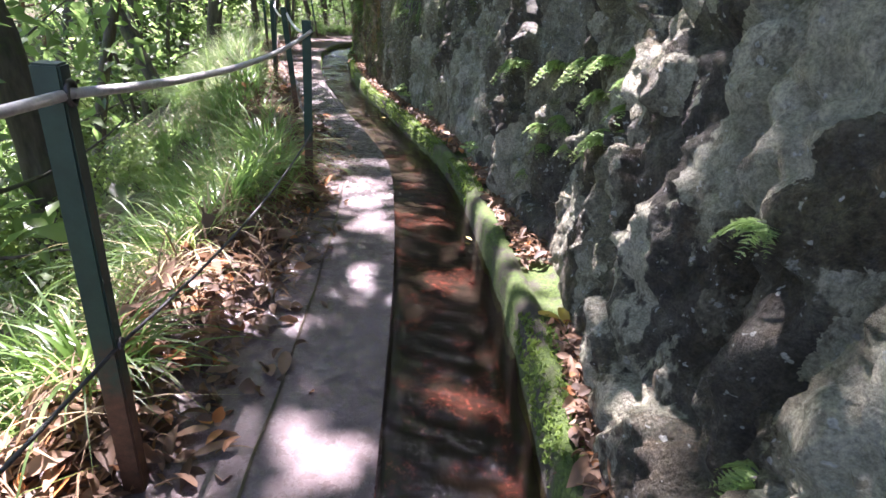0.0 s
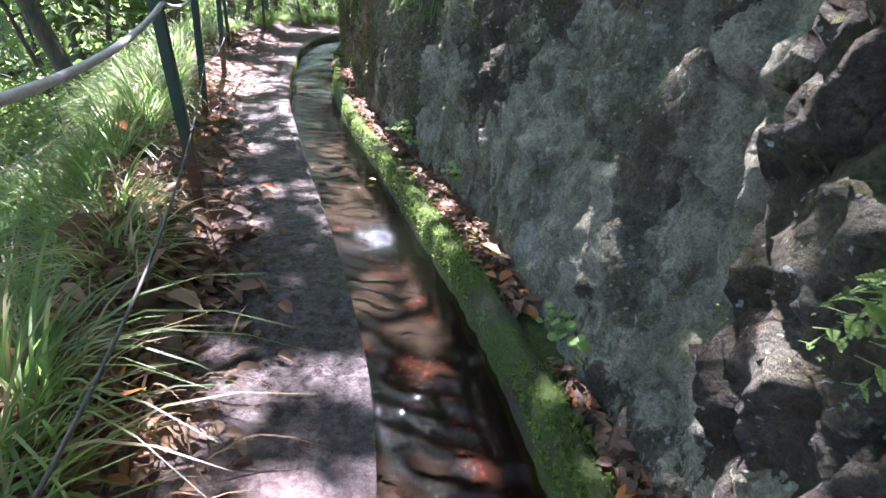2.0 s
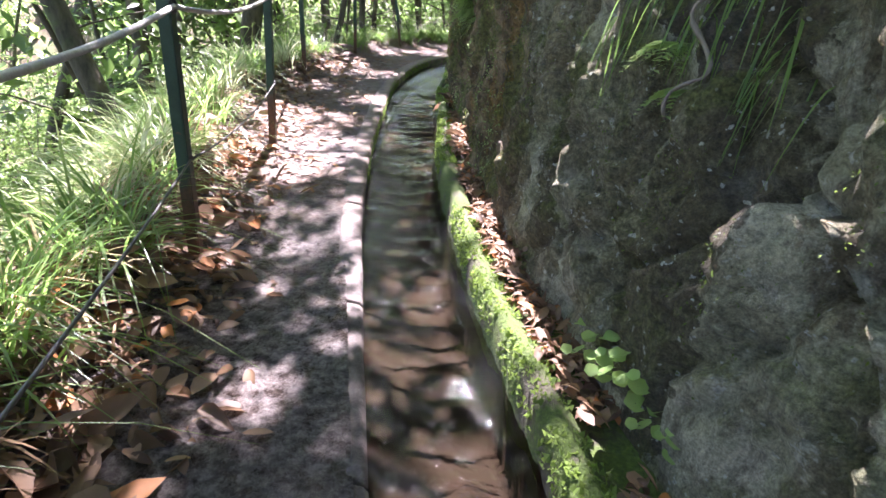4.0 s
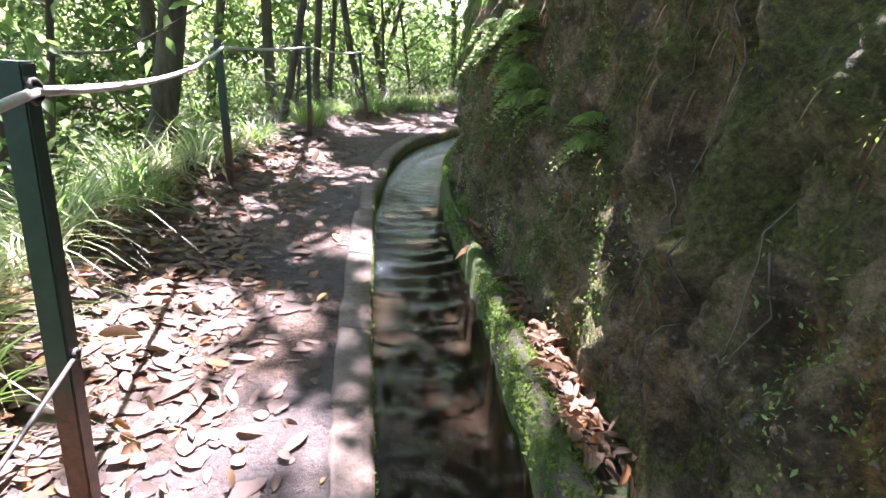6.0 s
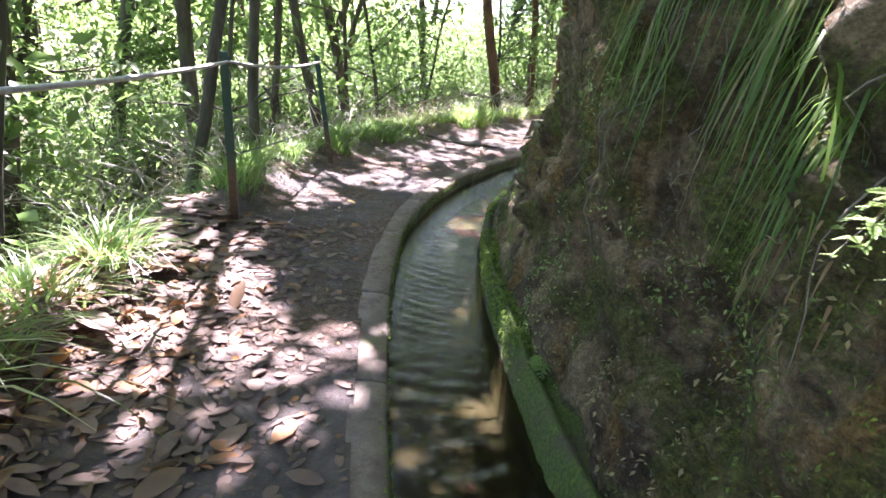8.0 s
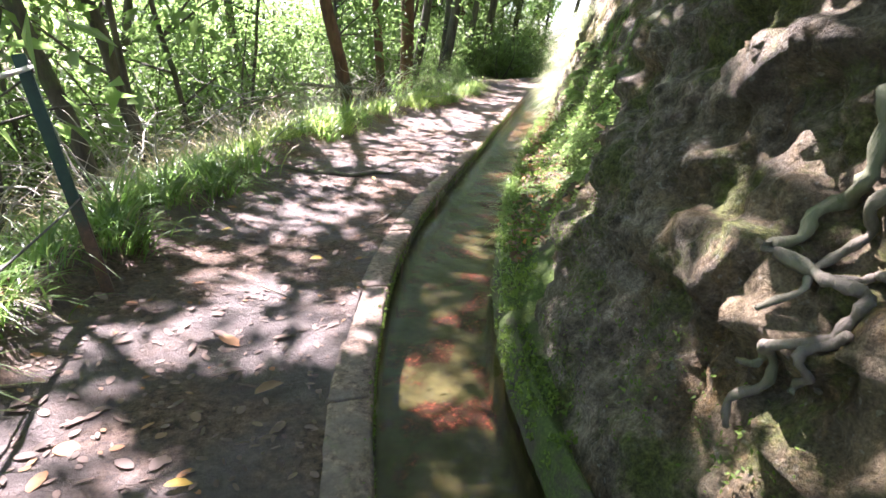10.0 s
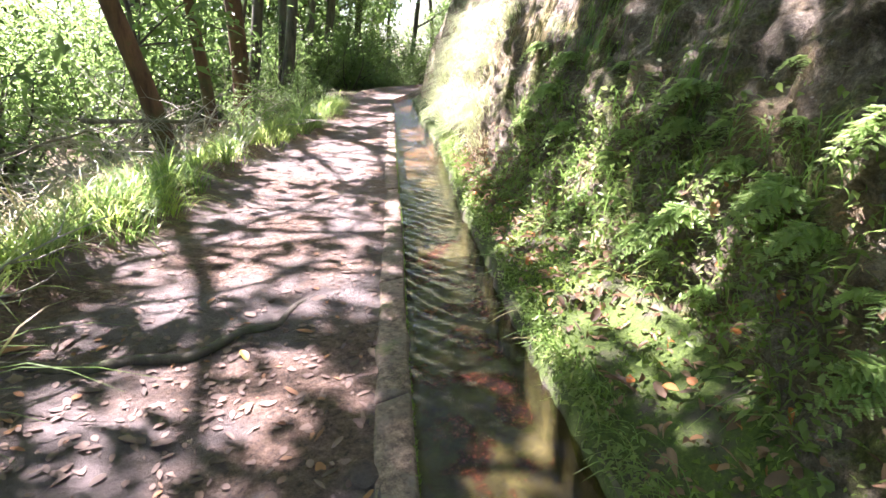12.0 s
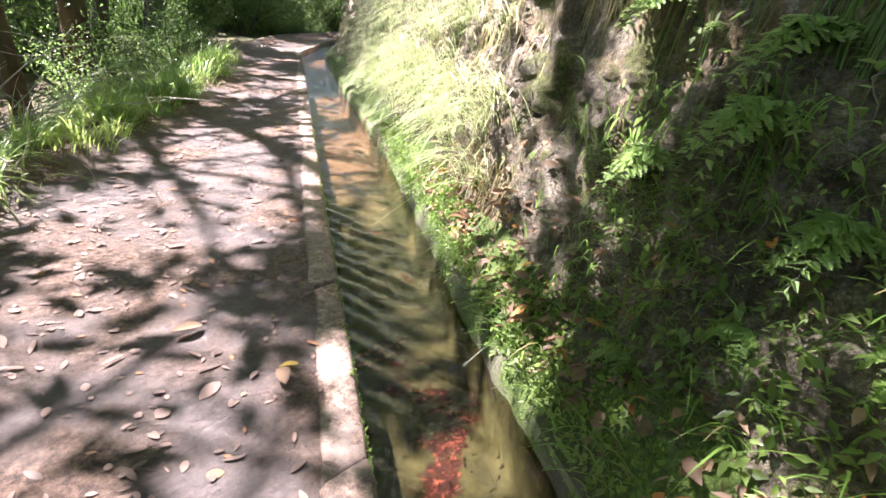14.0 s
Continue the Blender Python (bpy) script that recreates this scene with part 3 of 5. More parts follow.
def build_water():
    ys = np.concatenate([np.arange(-6, 27, 0.015), np.arange(27, 60, 0.4)])
    stops = [-6, 3.0, 4.6, 8.0, 10.0, 12.5, 14.0, 16.5, 18.5, 25]
    long = np.interp(ys, stops, [0.12, 0.12, 0.13, 0.15, 0.21, 0.19, 0.1, 0.1, 0.15, 0.15])
    amp = np.interp(ys, stops, [0.2, 0.35, 1.0, 1.1, 1.6, 1.1, 0.4, 0.45, 1.0, 0.7])
    slant = np.interp(ys, stops, [0.3, 0.3, 0.15, -0.1, -0.45, -0.3, 0.3, 0.7, 1.1, 1.1])
    phase = np.cumsum(2 * math.pi / long * np.gradient(ys))
    verts = []
    for y, ln, am, sl, ph in zip(ys, long, amp, slant, phase):
        a, b = XL(y) - 0.01, XR(y) + 0.015
        for t in np.linspace(0, 1, 28):
            x = a + (b - a) * t
            # crests that lie across the stream, broken and bent, with small chop on them
            bend = sl * (x - a) + 0.07 * math.sin(math.pi * t) + 0.05 * noise3((x, y, 1), 2.6) + 0.02 * noise3((x, y, 4), 8)
            crest = (0.5 + 0.5 * math.sin(ph + 2 * math.pi * bend / ln)) ** 1.6
            w = 0.021 * (crest - 0.4) * max(0.0, 0.55 + 0.9 * noise3((x * 1.6, y, 2), 2.1))
            w += 0.008 * noise3((x * 1.3, y, 6), 9) + 0.0055 * noise3((x * 1.6, y, 8), 19)
            verts.append((x, y, WATER_Z + am * w + (1 - min(1, am)) * 0.003 * noise3((x, y, 3), 14)))
    ob = piece("water", verts, grid_faces(len(ys), 28), WATER)
    return tagged(ob, "clear shallow running water with slanting ripples", "water", kind="structure")


build_water()


def build_kerb():
    """The path-side wall of the channel, block by block."""
    root = tagged(new("channel_kerb"), "weathered concrete kerb blocks along the channel", "kerb", kind="structure")
    rnd = random.Random(3)
    y = -6.0
    while y < 44:
        length = rnd.uniform(0.75, 1.05) if y > 5.5 else rnd.uniform(0.95, 1.15)
        if y > 28:
            length *= 3
        end = y + length
        steps = np.concatenate([[y + 0.004, y + 0.012], np.linspace(y + 0.08, end - 0.08, 7), [end - 0.012, end - 0.004]])
        rows = []
        lift = rnd.uniform(-0.008, 0.008) if y > 6 else rnd.uniform(-0.02, -0.016)
        for s in steps:
            a, w = XL(s), KERB_W(s)
            edge = 0.012 if s in (steps[0], steps[-1]) else 0
            j = lambda q: (0.01 if s < 16 else 0.022) * noise3((q, s, 11), 5 if s < 16 else 8)
            z = 0.004 + lift + (0.012 if s > 6 else 0.003) * noise3((3, s, 5), 3) - edge * 0.6
            rows.append([(a + 0.004, s, -0.35), (a + j(1), s, -0.1), (a + j(2), s, z - 0.016), (a - 0.014, s, z), (a - w * 0.5, s, z + 0.001 + j(3) * 0.5),
                         (a - w + 0.014 + j(4), s, z), (a - w + j(4), s, z - 0.016), (a - w - 0.01, s, -0.3)])
        rows = [[(rows[0][4][0], steps[0], -0.1)] * 8] + rows + [[(rows[-1][4][0], steps[-1], -0.1)] * 8]
        v = np.array(rows).reshape(-1, 3)
        piece("block", v, grid_faces(len(rows), 8), CONCRETE if y > 5.5 else MUD, root)
        y = end
    return root


# ---- cliff ----
def cell_tone(p):
    """A steady number between 0 and 1 for a cell's middle."""
    return (math.sin(p.x * 127.1 + p.y * 311.7 + p.z * 74.7) * 43758.5453) % 1.0


def facets(u):
    """Broken planes of rock: each cell is a flat piece with its own tilt, with clefts between."""
    dist, mids = noise.voronoi(u)
    a, c = mids[0], u - mids[0]
    tilt = (cell_tone(a) - 0.5) * c.y + (cell_tone(a + Vector((3, 1, 7))) - 0.5) * c.z
    return (cell_tone(a + Vector((1, 9, 4))) - 0.5) + 0.9 * tilt, max(0.0, 1 - (dist[1] - dist[0]) / 0.09)


def evenness(y):
    """1 where the face is a plain gravelly slope."""
    return float(np.interp(y, [13.6, 14.6, 17.4, 18.2], [0, 0.2, 0.2, 0]))


def rock_push(p, y):
    """How far the face stands out of (+) or behind its mean plane."""
    v = Vector(p)
    earth = np.interp(y, [8.5, 10.5, 14.3, 15.6, 17.2, 19], [0, 0.8, 0.8, 0.5, 0.55, 0.9])
    even = evenness(y)
    d = (1 - 0.7 * even) * (0.1 * noise.noise(v * 0.8) + 0.045 * noise.noise(v * 2.3 + Vector((5, 1, 2))))
    bent = v + 0.12 * noise.noise_vector(v * 1.7) + 0.03 * noise.noise_vector(v * 6)
    f1, c1 = facets(Vector((bent.x * 1.9, bent.y * 1.9, bent.z * 0.85)))
    f2, c2 = facets(Vector((bent.x * 5.2, bent.y * 5.2, bent.z * 3.6)))
    d += (1 - earth) * (1 - 0.6 * even) * np.interp(y, [2.2, 2.8, 4.8, 6.2], [1.0, 1.0, 1.1, 0.8]) * (0.17 * f1 - 0.08 * c1 + 0.085 * f2 - 0.035 * c2)
    d += earth * (1 - 0.4 * even) * (0.07 * f1 + 0.05 * f2 - 0.015 * c2 + 0.05 * noise.noise(v * 5 + Vector((2, 8, 1))))
    # ribs that run down the face, and grit
    rib = noise.noise(Vector((v.x * 7, v.y * 7, v.z * 1.6)))
    d += 0.035 * (1 - earth) * (1 - abs(rib) * 2) + 0.034 * noise.noise(v * 9) + 0.027 * noise.noise(v * 19) + 0.016 * noise.noise(v * 39)
    # runnels that the drip has cut into the earth
    d += float(np.interp(y, [8.0, 9.2, 13.2, 14.0], [0, 1, 1, 0])) * (0.11 * noise.noise(Vector((bent.x * 3.6, bent.y * 3.6, v.z * 0.8 + 4))) + 0.05 * noise.noise(Vector((bent.x * 9, bent.y * 9, v.z * 1.8))))
    # ledges of layered rock where the face leans back
    layer = noise.noise(Vector((v.x * 0.9 + 0.5 * bent.z, v.y * 0.9, bent.z * 5.5 + 0.8 * v.y)))
    d += float(np.interp(y, [13.2, 14.2, 17.2, 18.2], [0, 1, 1, 0])) * (0.12 * max(-0.35, min(0.35, layer * 2.6)) - 0.035 * max(0, 1 - abs(layer) * 9))
    return d


def build_cliff():
    ys = np.concatenate([np.arange(-8, -1, 0.12), np.arange(-1, 18, 0.024), np.arange(18, 26, 0.04), np.arange(26, 34, 0.12), np.arange(34, 60, 1.0)])
    zs = np.concatenate([np.arange(-0.3, 1.7, 0.025), np.arange(1.7, 3.2, 0.1), np.arange(3.2, 7.0, 0.4)])
    verts = []
    for y in ys:
        slope = (XR(y + 0.2) - XR(y - 0.2)) / 0.4
        nx, ny = -1 / math.hypot(1, slope), slope / math.hypot(1, slope)
        for z in zs:
            x = wall_x(y, z) + (0.12 * (z - 2) if z > 2 else 0)
            grip = np.interp(z, [-0.3, 0.05, 0.35, 0.8], [0.1, 0.3, 0.85, 1.0])
            d = rock_push((x, y, z), y) * grip
            verts.append((x + nx * d, y + ny * d * 0.6, z + 0.3 * d * grip * (1 - evenness(y))))
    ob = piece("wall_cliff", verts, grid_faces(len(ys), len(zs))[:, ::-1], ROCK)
    return tagged(ob, "grey weathered rock face with moss, earth and lichen", "rock face", kind="structure")


build_cliff()


def build_hill():
    ys = np.concatenate([np.arange(-40, 60, 2.0), np.arange(60, 160, 10)])
    us = np.concatenate([np.arange(0, 6, 0.8), np.arange(6, 60, 6)])
    verts = []
    for y in ys:
        x0 = wall_x(y, 6.6) + 0.45
        for u in us:
            verts.append((x0 + u, y, 6.5 + 0.75 * u + 0.4 * noise3((u, y, 2), 0.3)))
    ob = piece("ground_upper_hillside", verts, grid_faces(len(ys), len(us)), HILLSIDE)
    return tagged(ob, "wooded hillside above the rock face", "ground", kind="structure")


build_hill()


# ---- railing ----
def build_railing():
    """Square posts with a thick pale rope above and a thin dark wire below."""
    spots = [(-0.92, -1.6, 0, 0), (-0.72, 1.05, 0, 0), (-0.77, 3.34, 0, 1), (-1.36, 5.5, -6, 2), (-2.16, 7.55, -1, 0), (-2.64, 9.3, -1, -2),
             (-3.68, 12.36, -3, 1), (-3.84, 14.85, -2, 3), (-3.59, 17.0, -10, -9)]
    master = None
    tops, mids = [], []
    for x, y, lean_x, lean_y in spots:
        m = pose(x, y, ground_z(x, y) - 0.04, lean_y, lean_x, 12)
        if master is None:
            master = tagged(new("railing_post"), "dark green painted steel post, rusty at the foot", "post", "posts of the path railing")
            bm = bmesh.new()
            bmesh.ops.create_cube(bm, size=1, matrix=Matrix.Translation((0, 0, 0.55)) @ Matrix.Diagonal((0.05, 0.05, 1.16, 1)))
            bmesh.ops.bevel(bm, geom=bm.edges[:], offset=0.004, segments=2, affect="EDGES")
            me = bpy.data.meshes.new("shaft")
            bm.to_mesh(me)
            bm.free()
            me.materials.append(PAINT)
            under(new("shaft", me), master)
            for z, name, r in ((1.075, "rope_eye", 0.022), (0.5, "wire_eye", 0.012)):
                ang = np.linspace(0, 2 * np.pi, 11)
                ring = [(0.028, r * math.cos(a), z + r * math.sin(a)) for a in ang]
                under(new(name, tube_mesh(name, ring, [0.006] * len(ring), WIRE, 6)), master, "dark metal eye")
            master.matrix_world = m
        else:
            copy_thing(master, m)
        tops.append(m @ Vector((0.028, 0, 1.075)))
        mids.append(m @ Vector((0.028, 0, 0.5)))
    rnd = random.Random(5)
    for a, b in zip(tops[:-1], tops[1:]):
        sag = rnd.uniform(0.02, 0.07)
        pts = [a.lerp(b, t) - Vector((0, 0, sag * 4 * t * (1 - t))) for t in np.linspace(0, 1, 15)]
        tagged(new("rope", tube_mesh("rope", pts, [0.0105] * 15, ROPE, 8)), "thick pale rope slung between two posts", "rope", "ropes of the path railing")
    for a, b in list(zip(mids[:5], mids[1:6])) + [(mids[-2], mids[-1])]:
        sag = rnd.uniform(0.02, 0.1)
        pts = [a.lerp(b, t) - Vector((0, 0, sag * 4 * t * (1 - t))) for t in np.linspace(0, 1, 11)]
        tagged(new("wire", tube_mesh("wire", pts, [0.005] * 11, WIRE, 6)), "thin dark wire between two posts", "wire", "wires of the path railing")


build_railing()


# ---- trees ----
def wander(start, heading, length, steps, bend, rnd):
    p, h, out = Vector(start), Vector(heading).normalized(), [Vector(start)]
    for _ in range(steps):
        h = (h + Vector([rnd.uniform(-bend, bend) for _ in range(3)])).normalized()
        p = p + h * (length / steps)
        out.append(p.copy())
    return out


def build_tree(seed, height, radius, bark, leaf, leaves, spread, crown_low, label, leaf_size=0.11, lean=(0, 0)):
    """A tree: trunk, limbs, and a crown of separate leaves in clumps along its twigs."""
    rnd = random.Random(seed)
    g = np.random.default_rng(seed)
    root = tagged(new("tree"), label, "tree", "trees of the ravine")
    trunk = wander((0, 0, -0.4), (lean[0], lean[1], 1), height, 14, 0.11, rnd)
    rad = [radius * (1.35 if i == 0 else 1) * (1 - 0.75 * i / 14) for i in range(15)]
    under(new("trunk", tube_mesh("trunk", trunk, rad, bark, 10)), root)
    tips = []
    for k in range(9):
        i = rnd.randint(int(14 * crown_low), 13)
        a = rnd.uniform(0, 6.283)
        limb = wander(trunk[i], (math.cos(a), math.sin(a), rnd.uniform(0.1, 0.8)), spread * rnd.uniform(0.6, 1.1), 8, 0.25, rnd)
        under(new("limb", tube_mesh("limb", limb, [rad[i] * 0.5 * (1 - 0.85 * j / 8) for j in range(9)], bark, 6)), root)
        for j in range(3, 9):
            for _ in range(3):
                twig = wander(limb[j], (rnd.uniform(-1, 1), rnd.uniform(-1, 1), rnd.uniform(-0.3, 0.7)), spread * rnd.uniform(0.2, 0.5), 4, 0.3, rnd)
                tips += twig[1:]
    tips = np.array([tuple(t) for t in tips])
    pick = tips[g.integers(0, len(tips), leaves)] + g.normal(0, 0.16, (leaves, 3))
    me = scatter("crown", SPRAY_V, SPRAY_F, pick, rotations(g.uniform(0, 6.28, leaves), g.normal(-0.3, 0.6, leaves), g.normal(0, 0.6, leaves)),
                 g.uniform(0.6, 1.3, leaves) * leaf_size, leaf)
    tagged(under(new("crown", me), root, "small green leaves on thin twigs"), kind="stuff")
    return root


def build_shrub(seed, size, leaf, leaves, leaf_size, label):
    rnd = random.Random(seed)
    g = np.random.default_rng(seed)
    root = tagged(new("shrub"), label, "shrub", "undergrowth of the ravine")
    tips = []
    for k in range(9):
        a = rnd.uniform(0, 6.283)
        stem = wander((0, 0, -0.1), (math.cos(a) * 0.7, math.sin(a) * 0.7, 1.0), size * rnd.uniform(0.7, 1.2), 8, 0.22, rnd)
        under(new("stem", tube_mesh("stem", stem, [0.014 * size * (1 - 0.8 * j / 8) for j in range(9)], BARK, 5)), root)
        for j in range(2, 9):
            for _ in range(3):
                tips += wander(stem[j], (rnd.uniform(-1, 1), rnd.uniform(-1, 1), rnd.uniform(-0.3, 0.6)), size * rnd.uniform(0.15, 0.35), 3, 0.3, rnd)
    tips = np.array([tuple(t) for t in tips])
    pick = tips[g.integers(0, len(tips), leaves)] + g.normal(0, 0.06 * size, (leaves, 3))
    me = scatter("foliage", SPRAY_V, SPRAY_F, pick, rotations(g.uniform(0, 6.28, leaves), g.normal(-0.35, 0.5, leaves), g.normal(0, 0.6, leaves)),
                 g.uniform(0.6, 1.4, leaves) * leaf_size, leaf)
    tagged(under(new("foliage", me), root, "bright green leaves"), kind="stuff")
    return root


def plant_trees():
    kinds = [build_tree(11, 9, 0.13, BARK, LEAF, 5200, 2.6, 0.35, "slender grey-barked tree with small green leaves", 0.13, (0.1, -0.05)),
             build_tree(12, 10, 0.2, BARK, LEAF, 6000, 3.2, 0.4, "dark-barked laurel tree with a spreading green crown", 0.14, (0.15, 0.1)),
             build_tree(13, 8, 0.09, BARK, LEAF_LIGHT, 4200, 2.2, 0.25, "thin leaning tree with light green leaves", 0.12, (0.3, -0.15)),
             build_tree(14, 9.5, 0.17, BARK_RED, LEAF, 5200, 3.0, 0.42, "reddish-brown forked tree trunk beside the path", 0.13, (-0.25, 0.05))]
    used = [False] * 4

    def plant(k, x, y, turn, size=1.0):
        m = pose(x, y, ground_z(x, y) - 0.1, 0, 0, turn) @ Matrix.Scale(size, 4)
        if used[k]:
            ob = copy_thing(kinds[k], m)
            ob.matrix_basis = m
        else:
            kinds[k].matrix_basis, used[k] = m, True

    rnd = random.Random(21)
    for i in range(52):
        y = rnd.uniform(-4, 52)
        plant(rnd.choice((0, 0, 1, 2, 3)), XG(y) - rnd.uniform(5.5, 22) - (4.5 if 19 < y < 34 else 0), y, rnd.uniform(0, 360), rnd.uniform(0.7, 1.25))
    for i in range(16):
        y = rnd.uniform(36, 50)
        plant(rnd.choice((0, 1, 2)), rnd.uniform(2, 16), y + rnd.uniform(0, 8), rnd.uniform(0, 360), rnd.uniform(0.6, 1.0))
    bushes = [build_shrub(31, 1.3, LEAF_LIGHT, 2200, 0.085, "leafy light green shrub on the slope"),
              build_shrub(32, 1.7, LEAF, 2600, 0.075, "dark green twiggy shrub on the slope"),
              build_shrub(33, 1.0, LEAF_LIGHT, 1500, 0.10, "low broad-leaved green undergrowth plant")]
    first = [True] * 3
    for i in range(150):
        y = rnd.uniform(-3, 50)
        d = rnd.uniform(1.2, 2.2) if i % 4 == 0 else rnd.uniform(2.2, 11)
        if 15 < y < 28:
            d = rnd.uniform(4.0, 12)
        k = rnd.randrange(3) if y < 19 else 1
        x = XG(y) - d
        s = rnd.uniform(0.45, 0.65) if d < 2.2 else rnd.uniform(0.9, 1.6)
        m = pose(x, y, ground_z(x, y) - 0.05, 0, 0, rnd.uniform(0, 360)) @ Matrix.Scale(s, 4)
        if first[k]:
            bushes[k].matrix_basis, first[k] = m, False
        else:
            copy_thing(bushes[k], m).matrix_basis = m

    for i in range(110):
        y = rnd.uniform(22, 46)
        x = XG(y) - rnd.uniform(4.5, 14) if i % 2 else rnd.uniform(3.5, 12)
        if i % 2 == 0:
            y = max(y, 37.5 + 0.6 * abs(x - 6)) + rnd.uniform(0, 5)
            if x > XG(y) - 1.0:
                x = XG(y) - rnd.uniform(1.5, 4)
        m = pose(x, y, ground_z(x, y) - 0.05, 0, 0, rnd.uniform(0, 360)) @ Matrix.Scale(rnd.uniform(1.0, 1.6), 4)
        copy_thing(bushes[1], m).matrix_basis = m

    # tall thicket that closes the view at the bend
    for i in range(46):
        x, y = rnd.uniform(-9, 13), rnd.uniform(42, 52)
        m = pose(x, y, ground_z(x, y) - 0.2, 0, 0, rnd.uniform(0, 360)) @ Matrix.Scale(rnd.uniform(2.0, 3.4), 4)
        copy_thing(bushes[1], m).matrix_basis = m


plant_trees()


def build_far_wood():
    """The opposite side of the ravine, a wood too far to count."""
    g = np.random.default_rng(4)
    n = 30000
    y = g.uniform(-25, 130, n)
    d = g.uniform(12, 95, n)
    x = np.array([XG(min(v, 58)) for v in y]) - d
    z = np.array([ground_z(a, b) for a, b in zip(x, y)]) + g.uniform(0, 1, n) ** 1.5 * 5.0
    size = 0.35 + d / 60
    me = scatter("far_wood", SPRAY_V, SPRAY_F, np.stack([x, y, z], 1), rotations(g.uniform(0, 6.28, n), g.normal(-0.4, 0.6, n), g.normal(0, 0.6, n)),
                 size * g.uniform(0.6, 1.3, n), LEAF_LIGHT)
    tagged(new("far_wood", me), "sunlit green wood across the ravine", "woods", kind="stuff")


build_far_wood()

# sunlit openings in the leaves above the path: middle of the patch on the ground and its reach
OPENINGS = [(-1.38, 5.25, 0.25), (-1.68, 5.52, 0.2), (-1.18, 20.53, 0.4), (0.5, 19.5, 0.1), (2.27, 22.45, 0.5), (0.47, 22.93, 0.35), (-0.3, 23.01, 0.3), (0.09, 5.88, 0.12), (-0.85, 1.9, 0.2), (-1.0, 1.5, 0.2), (-0.8, 2.4, 0.12),
            (-3.8, 16.5, 0.25), (-4.1, 18.3, 0.3), (0.76, 1.0, 0.17), (0.74, 2.8, 0.2), (-2.4, 9.6, 0.3), (-1.3, 0.9, 0.6), (-1.4, 10.45, 0.25), (-1.6, 2.6, 0.4), (-2.2, 6.75, 0.25), (-0.5, 3.7, 0.28), (-0.25, 2.3, 0.09), (-0.3, 1.3, 0.1), (-0.4, 3.25, 0.2), (-0.65, 4.4, 0.25), (-1.13, 6.0, 0.3), (-1.5, 6.83, 0.18), (-2.6, 9.2, 0.5), (-3.3, 13.2, 0.5),
            (-2.46, 11.4, 0.22), (-2.9, 10.3, 0.5), (-2.75, 13.4, 0.25), (-2.7, 16.5, 0.3), (-3.25, 16.5, 0.25), (-3.6, 15.7, 0.4), (-1.2, 20.6, 0.7), (-1.7, 21.2, 0.45), (0.3, 22.9, 0.55), (0.7, 23.9, 0.45), (2.6, 23.4, 0.8), (-1.9, 20.6, 0.35), (-0.2, 20.9, 0.35), (-1.5, 21.5, 0.35), (0.9, 23.4, 0.45), (0.5, 19.0, 0.25), (-0.1, 18.7, 0.26), (0.0, 17.9, 0.16), (-2.3, 19.15, 0.25),
            (0.2, 22.6, 0.5), (2.1, 21.9, 0.9), (2.4, 22.8, 1.2), (3.2, 24.2, 1.3), (0.15, 1.2, 0.2), (0.1, 2.1, 0.15), (-0.1, 4.2, 0.2), (-0.55, 5.5, 0.2), (-0.9, 6.7, 0.2), (-1.25, 10.1, 0.3),
            (-1.55, 11.3, 0.35), (0.8, 2.0, 0.28), (0.55, 3.3, 0.17), (-0.42, 3.2, 0.16), (-0.25, 3.6, 0.09), (-0.5, 2.85, 0.08), (0.15, 3.1, 0.2), (-1.05, 3.1, 0.3), (-1.5, 3.8, 0.3), (0.72, 2.5, 0.22), (0.66, 2.85, 0.1), (-0.66, 6.4, 0.22), (-0.3, 5.33, 0.2), (-0.18, 4.5, 0.2), (-0.68, 4.55, 0.16), (-1.0, 4.6, 0.12), (0.1, 5.7, 0.12), (-0.4, 7.2, 0.14), (-0.7, 8.1, 0.14), (0.62, 2.7, 0.14), (0.68, 1.65, 0.12), (-2.2, 13.6, 0.2), (-2.3, 16.6, 0.2), (-0.8, 18.6, 0.2), (0.3, 20.6, 0.25), (-0.35, 18.3, 0.22), (1.2, 24.4, 0.5), (-0.7, 21.3, 0.5), (-2.4, 21.9, 0.6), (2.6, 27, 0.6),
            (0.1, 19.55, 0.24), (1.6, 21.2, 0.6), (-1.7, 19.9, 0.35), (-1.05, 19.8, 0.2), (4.2, 27.0, 0.9), (-1.2, 23.6, 0.6)]

_r = random.Random(77)
OPENINGS += [(XL(_y) - _r.uniform(0.05, 0.65), _y, _r.uniform(0.03, 0.055)) for _y in np.arange(0.6, 2.9, 0.25)]
OPENINGS += [(XL(_y) - _r.uniform(0.05, 0.65), _y, _r.uniform(0.05, 0.1)) for _y in np.arange(3.0, 4.4, 0.16)]
OPENINGS += [(XL(_y) - _r.uniform(0.2, 1.5), _y, _r.uniform(0.08, 0.22)) for _y in np.arange(13.0, 30.0, 0.5)]
OPENINGS += [(XL(_y) + _r.uniform(0.15, 0.45), _y, _r.uniform(0.05, 0.11)) for _y in np.arange(15.0, 22.0, 0.45)]
OPENINGS += [(XL(_y) + _r.uniform(0.05, 0.45), _y, _r.uniform(0.06, 0.16)) for _y in np.arange(6.6, 14.0, 0.55)]
OPENINGS += [(XL(_y) + _r.uniform(0.08, 0.45), _y, _r.uniform(0.06, 0.14)) for _y in np.arange(1.2, 6.2, 0.42)]


